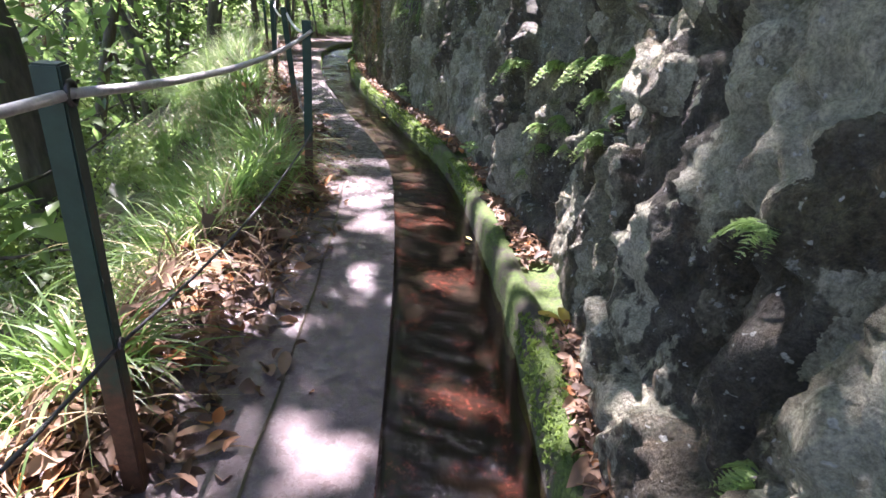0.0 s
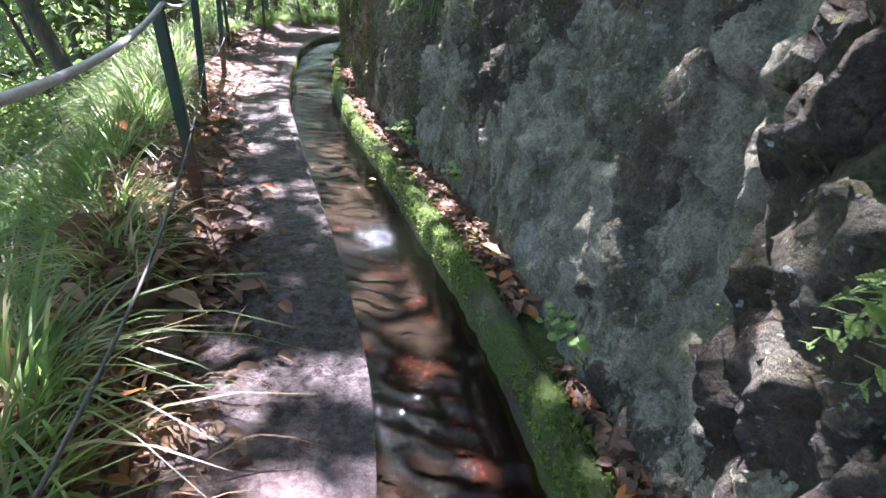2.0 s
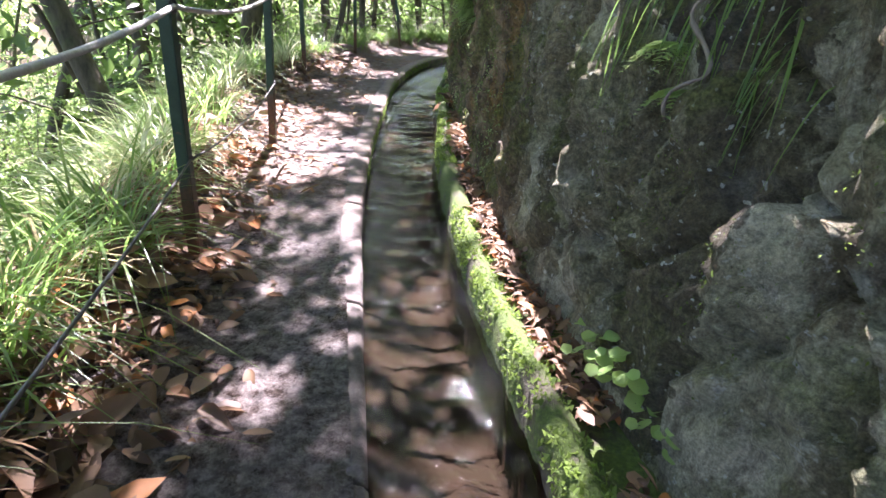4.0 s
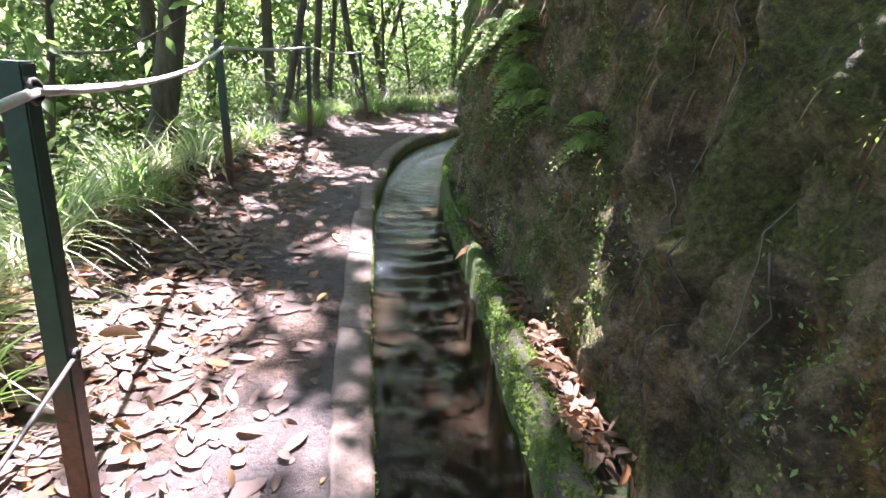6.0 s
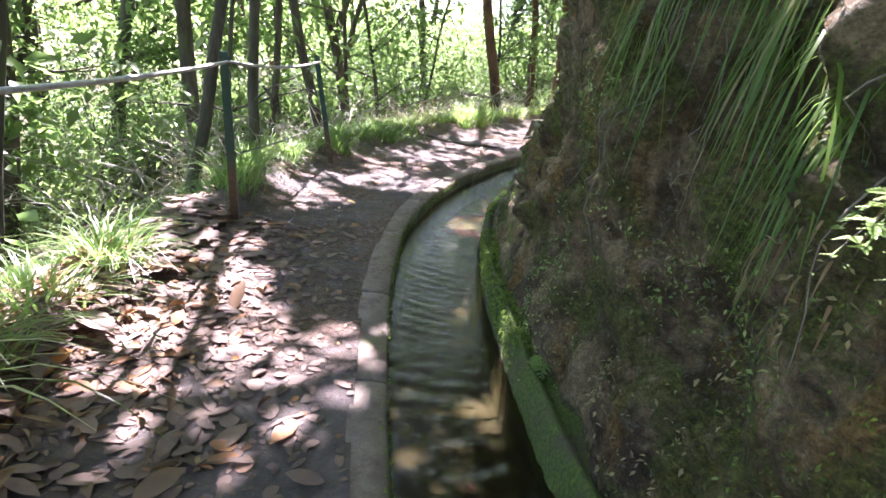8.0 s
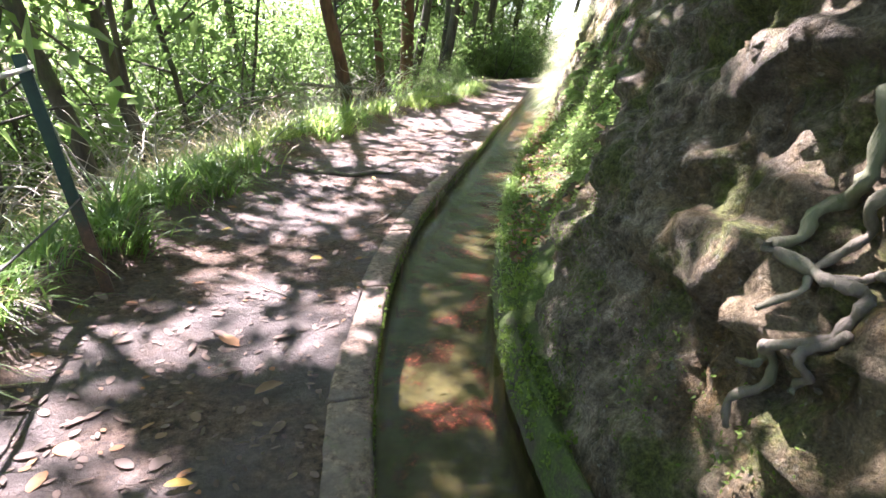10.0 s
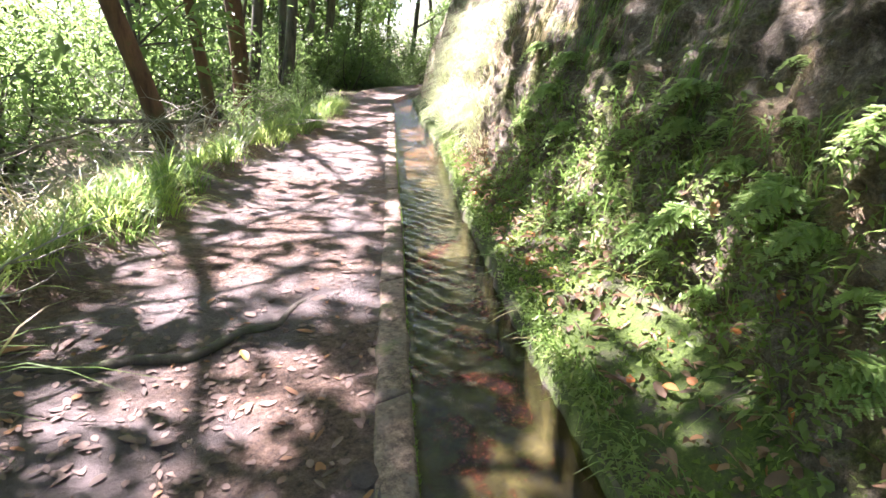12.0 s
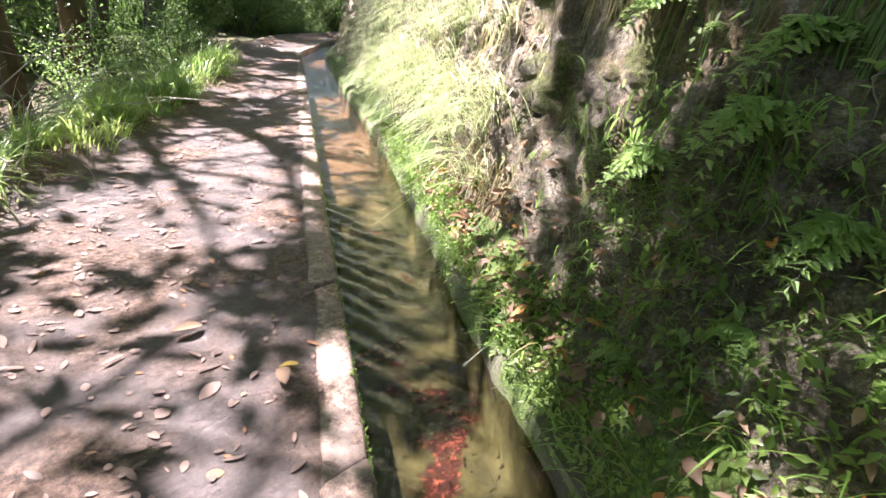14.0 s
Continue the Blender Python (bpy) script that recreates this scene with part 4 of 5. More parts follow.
def lit_enough(at, g):
    """Which leaves stay, so that the light falls through the gaps of the crowns."""
    at = at + np.array([0, 0, -0.05])
    foot = at[:, :2] - (at[:, 2] / TO_SUN.z)[:, None] * np.array([TO_SUN.x, TO_SUN.y])
    keep = np.ones(len(at), dtype=bool)
    stray = g.uniform(0, 1, len(at)) < 0.07
    for ox, oy, r in OPENINGS:
        keep &= (np.hypot(foot[:, 0] - ox, foot[:, 1] - oy) > (r * 1.15 + 0.03) * g.uniform(0.85, 1.1, len(at))) | (stray & (r > 0.2))
    verge = XG(foot[:, 1]) - foot[:, 0]
    keep &= ~((verge > 0.1) & (verge < 2.2) & (foot[:, 1] < 23.5) & (g.uniform(0, 1, len(at)) < np.interp(foot[:, 1], [4, 6, 6.5, 8.5, 9], [0.45, 0.45, 0.1, 0.1, 0.65])))
    face = foot[:, 0] - XR(foot[:, 1])
    keep &= ~((face > -0.05) & (face < 0.75) & (foot[:, 1] < 9.5) & (g.uniform(0, 1, len(at)) < 0.55))
    keep &= ~((foot[:, 1] < 10) & (g.uniform(0, 1, len(at)) < 0.12))
    return keep


def tall_tree(name, label, group, base, heading, height, radius, bark, first, limb_way, reach, leaves, seed):
    """A tall tree with limbs that reach over the path; each has a crown of its own."""
    g, rnd = np.random.default_rng(seed), random.Random(seed)
    root = tagged(new(name), label, "tree", group)
    root.location = base
    trunk = wander((0, 0, -0.5), heading, height, 14, 0.1, rnd)
    rad = [radius * (1.3 if i == 0 else 1) * (1 - 0.65 * i / 14) for i in range(15)]
    under(new("trunk", tube_mesh("trunk", trunk, rad, bark, 10)), root)
    tips = []
    for j in range(9):
        i = rnd.randint(first, 13)
        way = (limb_way + rnd.uniform(-0.7, 0.7), rnd.uniform(-0.9, 0.9), rnd.uniform(-0.05, 0.45))
        limb = wander(trunk[i], way, rnd.uniform(0.55, 1.0) * reach, 10, 0.17, rnd)
        under(new("limb", tube_mesh("limb", limb, [min(0.07, rad[i] * 0.6) * (1 - 0.85 * q / 10) for q in range(11)], bark, 6)), root)
        for p in limb[2:]:
            for _ in range(4):
                tips += wander(p, (rnd.uniform(-1, 1), rnd.uniform(-1, 1), rnd.uniform(-0.4, 0.4)), rnd.uniform(0.4, 1.2), 4, 0.3, rnd)[1:]
    tips = np.array([tuple(t) for t in tips])
    knots = tips[g.integers(0, len(tips), max(1, leaves // 9))]
    pick = knots[g.integers(0, len(knots), leaves)] + g.normal(0, 0.17, (leaves, 3))
    pick = pick[lit_enough(pick + np.array(base), g)]
    n = len(pick)
    me = scatter("crown", SPRAY_V, SPRAY_F, pick, rotations(g.uniform(0, 6.28, n), g.normal(-0.3, 0.5, n), g.normal(0, 0.5, n)), g.uniform(0.7, 1.4, n) * 0.22, LEAF)
    tagged(under(new("crown", me), root), kind="stuff")
    return trunk


def build_tall_trees():
    rnd = random.Random(9)
    for k in range(14):
        y = -3 + k * 3.1 + rnd.uniform(-1, 1)
        base = (wall_x(y, 6.6) + rnd.uniform(0.8, 1.6), y, 6.6)
        tall_tree("cliff_tree", "tall laurel tree on the cliff top reaching over the path", "trees above the path", base,
                  (-0.3, 0, 1), 5.0, 0.2, BARK, 4, -1.1, 7.0 + (3.5 if y > 13 else 0), 4600, 100 + k)
    for k, (x, y, lean, size, bark) in enumerate([(-3.4, 4.6, 0.12, 0.17, BARK), (-5.4, 11.4, -0.3, 0.14, BARK), (-6.2, 15.2, 0.1, 0.2, BARK), (-5.6, 8.6, 0.25, 0.1, BARK),
                                                  (-4.2, 22.8, -0.12, 0.1, BARK), (-5.9, 19.6, -0.2, 0.13, BARK), (-0.75, 25.5, -0.22, 0.14, BARK_RED),
                                                  (1.3, 29.6, 0.05, 0.2, BARK_RED), (-6.4, 29.0, 0.1, 0.15, BARK), (3.6, 33.5, 0.2, 0.18, BARK), (-3.1, 31.0, 0.0, 0.13, BARK),
                                                  (-4.6, 17.9, -0.15, 0.07, BARK), (-4.9, 16.0, 0.3, 0.06, BARK), (-3.3, 0.6, 0.2, 0.13, BARK), (7.5, 39.0, 0.1, 0.2, BARK), (0.2, 27.6, 0.08, 0.12, BARK_RED), (-5.8, 27.2, 0.15, 0.1, BARK), (1.9, 31.4, 0.1, 0.15, BARK)]):
        label = "reddish-brown leaning tree trunk beside the path" if bark is BARK_RED else "grey-barked laurel tree on the slope below the path"
        tall_tree("tree", label, "trees of the ravine", (x, y, ground_z(x, y)), (lean, 0.03, 1), 9 + 20 * size, size, bark, 7, 0.5, 5.5, 3200, 200 + k)

    for k, (x, y) in enumerate([(-8.5, 18.5), (-9.5, 23.0), (-7.4, 27.5), (-11.5, 15.5), (-7.6, 14.5), (0.5, 37.0), (5.5, 43.0), (9.5, 40.5), (-3.5, 40.0), (12.5, 45.0), (4.0, 34.6), (6.2, 38.2), (9.2, 42.5), (14.5, 43.5)]):
        tall_tree("tree", "dark laurel tree standing in the ravine", "trees of the ravine", (x, y, ground_z(x, y)), (0.1, 0.05, 1), 12.5, 0.16, BARK, 4, 0.0, 4.5, 5200, 300 + k)

    base = (-4.35, 20.5, ground_z(-4.35, 20.5))
    tall_tree("tree", "slim grey tree trunk behind the grass verge", "trees of the ravine", base, (-0.1, 0.03, 1), 10.5, 0.09, BARK, 7, 0.6, 5.0, 1500, 250)
    # slender stems between the larger trunks
    for k in range(22):
        y = rnd.uniform(3, 30)
        x = XG(y) - rnd.uniform(2.2, 8.5)
        tall_tree("sapling", "slender young tree with sparse leaves on the slope", "saplings of the ravine", (x, y, ground_z(x, y)),
                  (rnd.uniform(-0.25, 0.3), rnd.uniform(-0.15, 0.15), 1), rnd.uniform(6, 9), rnd.uniform(0.03, 0.065), BARK, 3, 0.1, 2.4, 700, 400 + k)


build_tall_trees()


def build_thicket():
    """Grey leafless bushes of crooked twigs on the slope behind the verge."""
    rnd = random.Random(52)
    root = tagged(new("bare_bush"), "tangled grey leafless bush behind the verge", "bush", "bare bushes of the slope")
    verts, faces = [], []
    for k in range(12):
        a = rnd.uniform(0, 6.283)
        stem = wander((rnd.uniform(-0.2, 0.2), rnd.uniform(-0.2, 0.2), -0.1), (math.cos(a) * 0.8, math.sin(a) * 0.8, rnd.uniform(0.5, 1.2)), rnd.uniform(1.2, 2.2), 9, 0.3, rnd)
        under(new("stem", tube_mesh("stem", stem, [0.011 * (1 - 0.8 * j / 9) for j in range(10)], DEADWOOD, 5)), root)
        for j in range(2, 9):
            twig = wander(stem[j], (rnd.uniform(-1, 1), rnd.uniform(-1, 1), rnd.uniform(-0.4, 0.7)), rnd.uniform(0.3, 0.8), 6, 0.35, rnd)
            v, quads, tris = tube(twig, [0.0045 * (1 - 0.8 * i / 6) for i in range(7)], 4)
            faces += [tuple(len(verts) + i for i in f) for f in quads + tris]
            verts += [tuple(q) for q in v]
    me = bpy.data.meshes.new("brushwood")
    me.from_pydata(verts, [], faces)
    me.materials.append(DEADWOOD)
    tagged(under(new("brushwood", me), root, "fine grey crooked twigs"), kind="stuff")
    first = True
    for k in range(20):
        y = rnd.uniform(17.5, 26)
        x = XG(y) - rnd.uniform(1.0, 3.6)
        m = pose(x, y, ground_z(x, y) - 0.05, 0, 0, rnd.uniform(0, 360)) @ Matrix.Scale(rnd.uniform(0.7, 1.25), 4)
        if first:
            root.matrix_basis, first = m, False
        else:
            copy_thing(root, m).matrix_basis = m


build_thicket()


# ---- grass, ferns, litter ----
def blade_mesh(name, bases, headings, lengths, widths, droop, material, hang=False):
    """Arched blades, six points along each."""
    n = len(bases)
    ts = np.linspace(0, 1, 6)
    bases, headings, lengths = np.asarray(bases), np.asarray(headings), np.asarray(lengths)
    dirx = np.stack([np.cos(headings), np.sin(headings), np.zeros(n)], 1)
    side = np.stack([-np.sin(headings), np.cos(headings), np.zeros(n)], 1)
    verts = np.zeros((n, 6, 2, 3))
    for k, t in enumerate(ts):
        if hang:
            out = lengths * (0.28 * t)
            up = lengths * (0.10 * t - 1.0 * t ** 1.7)
        else:
            out = lengths * (0.25 * t + droop * t ** 2.2)
            up = lengths * (t * 0.95 - droop * 0.95 * t ** 2.6)
        c = bases + dirx * out[:, None] + np.array([0, 0, 1.0]) * up[:, None]
        w = widths * (1 - t ** 2.2) * (0.6 + 0.4 * min(1, t * 4)) + 0.0004
        verts[:, k, 0] = c - side * w[:, None]
        verts[:, k, 1] = c + side * w[:, None]
    f = np.array([[2 * k, 2 * k + 1, 2 * k + 3, 2 * k + 2] for k in range(5)])
    faces = (f[None] + (np.arange(n) * 12)[:, None, None]).reshape(-1, 4)
    return mesh_from(name, verts.reshape(-1, 3), faces, material)


def build_grass():
    g = np.random.default_rng(14)

    def verge(name, n, y0, y1, near, far, length, material, label, clump, wide=0.0075, loose=0.07):
        cy = g.uniform(y0, y1, clump)
        cd = g.uniform(near, far, clump)
        tall = g.uniform(0.6, 1.25, clump)
        which = g.integers(0, clump, n)
        dy, dx = g.normal(0, loose, n), g.normal(0, loose, n)
        y = cy[which] + dy
        x = XG(y) - cd[which] + dx
        z = np.array([ground_z(a, b) for a, b in zip(x, y)]) - 0.02
        lean = np.arctan2(dy, dx) + g.normal(0, 0.7, n)
        me = blade_mesh(name, np.stack([x, y, z], 1), lean, g.uniform(0.45, 1.15, n) * tall[which] * length, g.uniform(0.35, 1.0, n) * wide, g.uniform(0.2, 0.95, n), material)
        tagged(new(name, me), label, "grass", kind="stuff")

    verge("grass", 5200, -2.0, 5.2, 0.2, 1.4, 0.6, GRASS, "tall arching green grass along the path edge", 62)
    verge("grass", 1500, -1.0, 5.2, 0.15, 1.0, 0.36, GRASS_FRESH, "fresh yellow-green grass tufts beside the path", 34, 0.009)
    verge("grass", 6000, 5.2, 12.0, 0.12, 1.4, 0.62, GRASS, "long green grass tufts on the slope edge", 80)
    verge("grass", 1600, 7.5, 12.5, 0.15, 0.9, 0.6, GRASS_SUNLIT, "long sunlit pale grass beside the posts", 22, 0.009)
    verge("grass", 4500, 12.0, 18.0, 0.15, 1.2, 0.46, GRASS, "green grass between the railing posts", 60)
    verge("grass", 8500, 17.0, 30.0, 0.0, 1.1, 0.46, GRASS, "bright grass verge along the path", 130)
    verge("grass", 3600, 19.0, 30.0, 0.0, 0.6, 0.4, GRASS_FRESH, "sunlit fresh grass tufts lining the path", 90, 0.008)
    verge("grass", 900, 16.6, 19.2, 0.05, 0.5, 0.5, GRASS, "dense arching grass tuft beside the last post", 7, 0.008)
    verge("dry_grass", 2200, 0.0, 12.0, 0.2, 1.0, 0.42, STRAW, "pale dry grass blades among the green", 90)
    verge("dry_grass", 2600, -0.5, 7.0, -0.02, 0.7, 0.24, THATCH, "matted brown dead grass at the foot of the tufts", 120, 0.006, 0.1)
    verge("dry_grass", 3600, 18.5, 26.0, 0.6, 3.2, 0.75, STRAW, "pale dry stalks behind the verge", 60)


build_grass()


def face_place(y, z, out=0.0):
    """A place on the rock face at y and height z, and the way it faces."""
    slope = (XR(y + 0.2) - XR(y - 0.2)) / 0.4
    nx, ny = -1 / math.hypot(1, slope), slope / math.hypot(1, slope)
    x = wall_x(y, z)
    grip = np.interp(z, [-0.3, 0.05, 0.35, 0.8], [0.1, 0.3, 0.85, 1.0])
    d = rock_push((x, y, z), y) * grip + out
    return Vector((x + nx * d, y + ny * d * 0.6, z + 0.3 * d * grip * (1 - evenness(y)))), math.atan2(ny, nx)


# one leaflet: a midrib with five lobes on either side, all joined
PINNA_V, PINNA_F = [(0, 0.2 * i, 0) for i in range(6)], []
for _i, _w in enumerate((0.30, 0.28, 0.23, 0.17, 0.1)):
    for _s in (-1, 1):
        _n = len(PINNA_V)
        PINNA_V += [(_s * _w, 0.2 * _i + 0.1, 0.03), (_s * _w * 0.75, 0.2 * _i + 0.24, 0.02)]
        PINNA_F += [(_i, _n, _n + 1), (_i, _n + 1, _i + 1)]


def build_fern(seed, fronds, length, label):
    """A fern: fronds of a thin stalk with paired, lobed leaflets."""
    rnd = random.Random(seed)
    root = tagged(new("fern"), label, "fern", "ferns on the rock face")
    for k in range(fronds):
        a = rnd.uniform(-1.35, 1.35)
        ln = length * rnd.uniform(0.6, 1.2)
        rise = rnd.uniform(0.1, 0.6)
        pts = np.array([(ln * 0.8 * t * math.cos(a), ln * 0.8 * t * math.sin(a), ln * (rise * t - (rise + 0.65) * t ** 2)) for t in np.linspace(0, 1, 9)])
        verts = [tuple(p) for p in pts] + [tuple(p + np.array([0, 0, -0.0015])) for p in pts]
        faces = [f for i in range(8) for f in ((i, i + 1, i + 10), (i, i + 10, i + 9))]
        for t in np.linspace(0.15, 1.0, 12):
            k0 = min(8, int(round(t * 8)))
            reach = ln * (0.34 * (1 - t) ** 0.7 + 0.03) * rnd.uniform(0.8, 1.1)
            base = np.array([np.interp(t, np.linspace(0, 1, 9), pts[:, i]) for i in range(3)])
            for sgn in (-1, 1):
                rot = rotations(np.array([a - math.pi / 2 + sgn * rnd.uniform(0.95, 1.25)]), np.array([rnd.uniform(-0.55, 0.0)]), np.array([rnd.uniform(-0.3, 0.3)]))[0]
                n0 = len(verts)
                verts += [tuple(base + rot @ (np.array(v) * reach)) for v in PINNA_V]
                faces += [tuple(n0 + i for i in f) for f in PINNA_F] + [(k0, n0, n0 + 1)]
        me = mesh_from("frond", verts, faces, FERN)
        frond = under(new("frond", me), root)
        under(new("stalk", tube_mesh("stalk", pts, [0.0018 * (1.1 - t) + 0.0004 for t in np.linspace(0, 1, 9)], WIRE, 4)), frond, "thin dark stalk")
    return root


def build_herb(seed, label):
    """A low tuft of round scalloped leaves on short stalks."""
    rnd = random.Random(seed)
    root = tagged(new("herb"), label, "herb", "herbs at the foot of the rock")
    rim = [(math.cos(a) * (1 + 0.08 * math.cos(5 * a)), math.sin(a) * (1 + 0.08 * math.cos(5 * a)), 0.18) for a in np.linspace(0, 2 * np.pi, 15)[:-1]]
    me = mesh_from("leaf", [(0, 0, 0)] + rim, [(0, 1 + i, 1 + (i + 1) % 14) for i in range(14)], FERN)
    for k in range(18):
        a, far = rnd.uniform(-1.5, 1.5), rnd.uniform(0.02, 0.13)
        tip = Vector((math.cos(a) * far, math.sin(a) * far, rnd.uniform(0.01, 0.1)))
        leaf = under(new("leaf", me), root)
        leaf.matrix_basis = Matrix.Translation(tip) @ pose(0, 0, 0, rnd.uniform(-30, 30), rnd.uniform(0, 45), math.degrees(a)) @ Matrix.Scale(rnd.uniform(0.014, 0.03), 4)
        under(new("stalk", tube_mesh("stalk", [Vector((0, 0, 0)), tip * 0.5 + Vector((0, 0, 0.012)), tip], [0.0014, 0.0011, 0.0008], WIRE, 4)), root, "thin dark stalk")
    return root


def plant_ferns():
    kinds = [build_fern(51, 7, 0.20, "bright green fern with lobed leaflets on the rock"),
             build_fern(52, 9, 0.30, "large feathery green fern hanging from the rock"),
             build_fern(53, 8, 0.11, "small fresh green fern tuft in a crack"),
             build_herb(54, "bright green round-leaved herb tuft at the foot of the rock")]
    used = [False] * 4

    def put(k, y, z, size=1.0, tilt=0):
        p, way = face_place(y, z, -0.01)
        m = Matrix.Translation(p) @ pose(0, 0, 0, tilt, 0, math.degrees(way)) @ Matrix.Scale(size, 4)
        if used[k]:
            copy_thing(kinds[k], m).matrix_basis = m
        else:
            kinds[k].matrix_basis, used[k] = m, True

    for k, y, z, s in [(0, 3.12, 0.66, 0.9), (0, 3.1, 0.56, 0.8), (0, 2.25, 0.95, 0.9), (0, 2.3, 0.82, 0.9), (0, 2.83, 1.19, 0.8), (1, 3.2, 1.02, 0.7), (1, 2.55, 0.95, 0.6), (0, 2.2, 0.86, 0.8), (0, 2.82, 0.64, 0.8), (0, 3.05, 0.75, 0.8), (0, 2.05, 1.05, 0.8), (0, 2.4, 0.7, 0.8),
                       (0, 0.92, 0.92, 0.6), (2, 0.74, 0.5, 1.0), (1, 3.47, 0.95, 0.8), (0, 3.0, 0.72, 0.9), (2, 3.2, 0.36, 1),
                       (3, 4.45, 0.12, 1), (3, 4.6, 0.1, 0.7), (3, 7.15, 0.12, 1.1), (0, 2.82, 0.65, 0.8), (3, 7.0, 0.16, 1.2), (3, 6.85, 0.12, 1.0), (3, 6.14, 0.15, 0.9), (0, 7.38, 1.11, 1), (0, 7.3, 1.0, 0.9),
                       (0, 10.7, 1.02, 1.0), (0, 10.75, 0.9, 0.8), (1, 11.5, 1.1, 0.8), (1, 11.9, 1.36, 0.8), (1, 11.4, 1.3, 0.8), (0, 11.3, 1.0, 1.0),
                       (1, 11.66, 1.2, 0.8), (0, 11.42, 0.92, 1.0), (1, 11.75, 1.34, 0.8), (0, 11.5, 1.12, 1), (0, 11.2, 1.05, 1), (1, 11.95, 1.28, 0.7), (0, 11.15, 0.98, 0.9),
                       (2, 13.3, 0.06, 1.2), (2, 12.4, 0.12, 1), (0, 17.0, 0.74, 0.9), (0, 17.3, 0.9, 1), (2, 17.84, 0.15, 1), (1, 18.0, 0.83, 1), (1, 18.3, 0.6, 1),
                       (0, 18.86, 0.83, 1), (0, 19.3, 0.31, 1), (0, 19.5, 0.55, 1), (0, 20.2, 0.21, 1), (0, 19.9, 0.46, 1), (2, 20.0, 0.1, 1.4), (1, 17.9, 0.8, 1.1),
                       (0, 19.06, 0.83, 1), (1, 18.6, 0.95, 1), (0, 18.4, 0.4, 1), (0, 18.9, 0.5, 1), (0, 19.2, 0.7, 1), (1, 17.6, 1.1, 1), (0, 17.5, 0.65, 1)]:
        put(k, y, z, s)
    rnd = random.Random(61)
    for cy, cz, count, spread in ((2.5, 1.0, 6, 0.25), (3.1, 0.95, 5, 0.15), (11.35, 1.12, 8, 0.13), (11.6, 1.34, 9, 0.2), (10.7, 0.98, 2, 0.08)):
        for _ in range(count):
            put(rnd.choice((0, 1)), cy + rnd.gauss(0, spread), cz + rnd.gauss(0, spread * 0.5), rnd.uniform(0.6, 1.0) * (0.6 if cy < 5 else 1))
    for _ in range(26):
        put(rnd.choice((0, 0, 1, 2)), rnd.uniform(17.3, 21.5), rnd.uniform(0.25, 1.5), rnd.uniform(0.7, 1.1))


plant_ferns()


def build_hanging_grass():
    """Grass that hangs over the lip of the bank."""
    g = np.random.default_rng(71)

    def patch(n, y0, y1, z0, z1, length, material, label, hang=True):
        places, ways = [], []
        tufts = [(g.uniform(y0, y1), g.uniform(z0, z1)) for _ in range(max(6, n // 28))]
        for _ in range(n):
            cy, cz = tufts[g.integers(0, len(tufts))]
            p, way = face_place(cy + g.normal(0, 0.07), max(0.1, cz + g.normal(0, 0.05)))
            places.append(tuple(p))
            ways.append(way + g.normal(0, 0.8))
        me = blade_mesh("hanging_grass", places, ways, g.uniform(0.5, 1.2, n) * length, g.uniform(0.002, 0.0045, n), g.uniform(0.75, 1.25, n), material, hang)
        tagged(new("hanging_grass", me), label, "grass", kind="stuff")

    patch(5000, 21.4, 27.0, 0.25, 1.9, 0.42, GRASS_SUNLIT, "bushy sunlit grass covering the bank", False)
    patch(420, 19.8, 21.4, 1.3, 1.9, 0.35, STRAW, "brown dry grass hanging from the bank")
    patch(1300, 21.2, 24.5, 0.3, 2.1, 0.25, STRAW, "pale dry grass hanging over the sunlit bank")
    patch(600, 18.6, 20.6, 1.1, 1.7, 0.45, GRASS, "green grass hanging from the bank")
    patch(150, 7.0, 7.7, 1.1, 1.5, 0.28, GRASS, "green grass hanging from a rock crack")
    patch(220, 12.0, 13.2, 1.2, 1.7, 0.4, GRASS, "green grass hanging from the earth face")

    patch(500, 9.2, 12.6, 0.45, 1.4, 0.09, THATCH, "brown dead moss and roots hanging down the earth face")

    # tufts that stand on the bank
    n = 1500
    ys = g.uniform(17.6, 21.0, 40)[g.integers(0, 40, n)] + g.normal(0, 0.05, n)
    zs = g.uniform(0.15, 1.0, n)
    pl = [tuple(face_place(a, b)[0]) for a, b in zip(ys, zs)]
    me = blade_mesh("bank_grass", pl, g.uniform(2.0, 5.2, n), g.uniform(0.1, 0.3, n), g.uniform(0.002, 0.005, n), g.uniform(0.4, 0.9, n), GRASS)
    tagged(new("bank_grass", me), "green grass tufts on the mossy bank", "grass", kind="stuff")


build_hanging_grass()


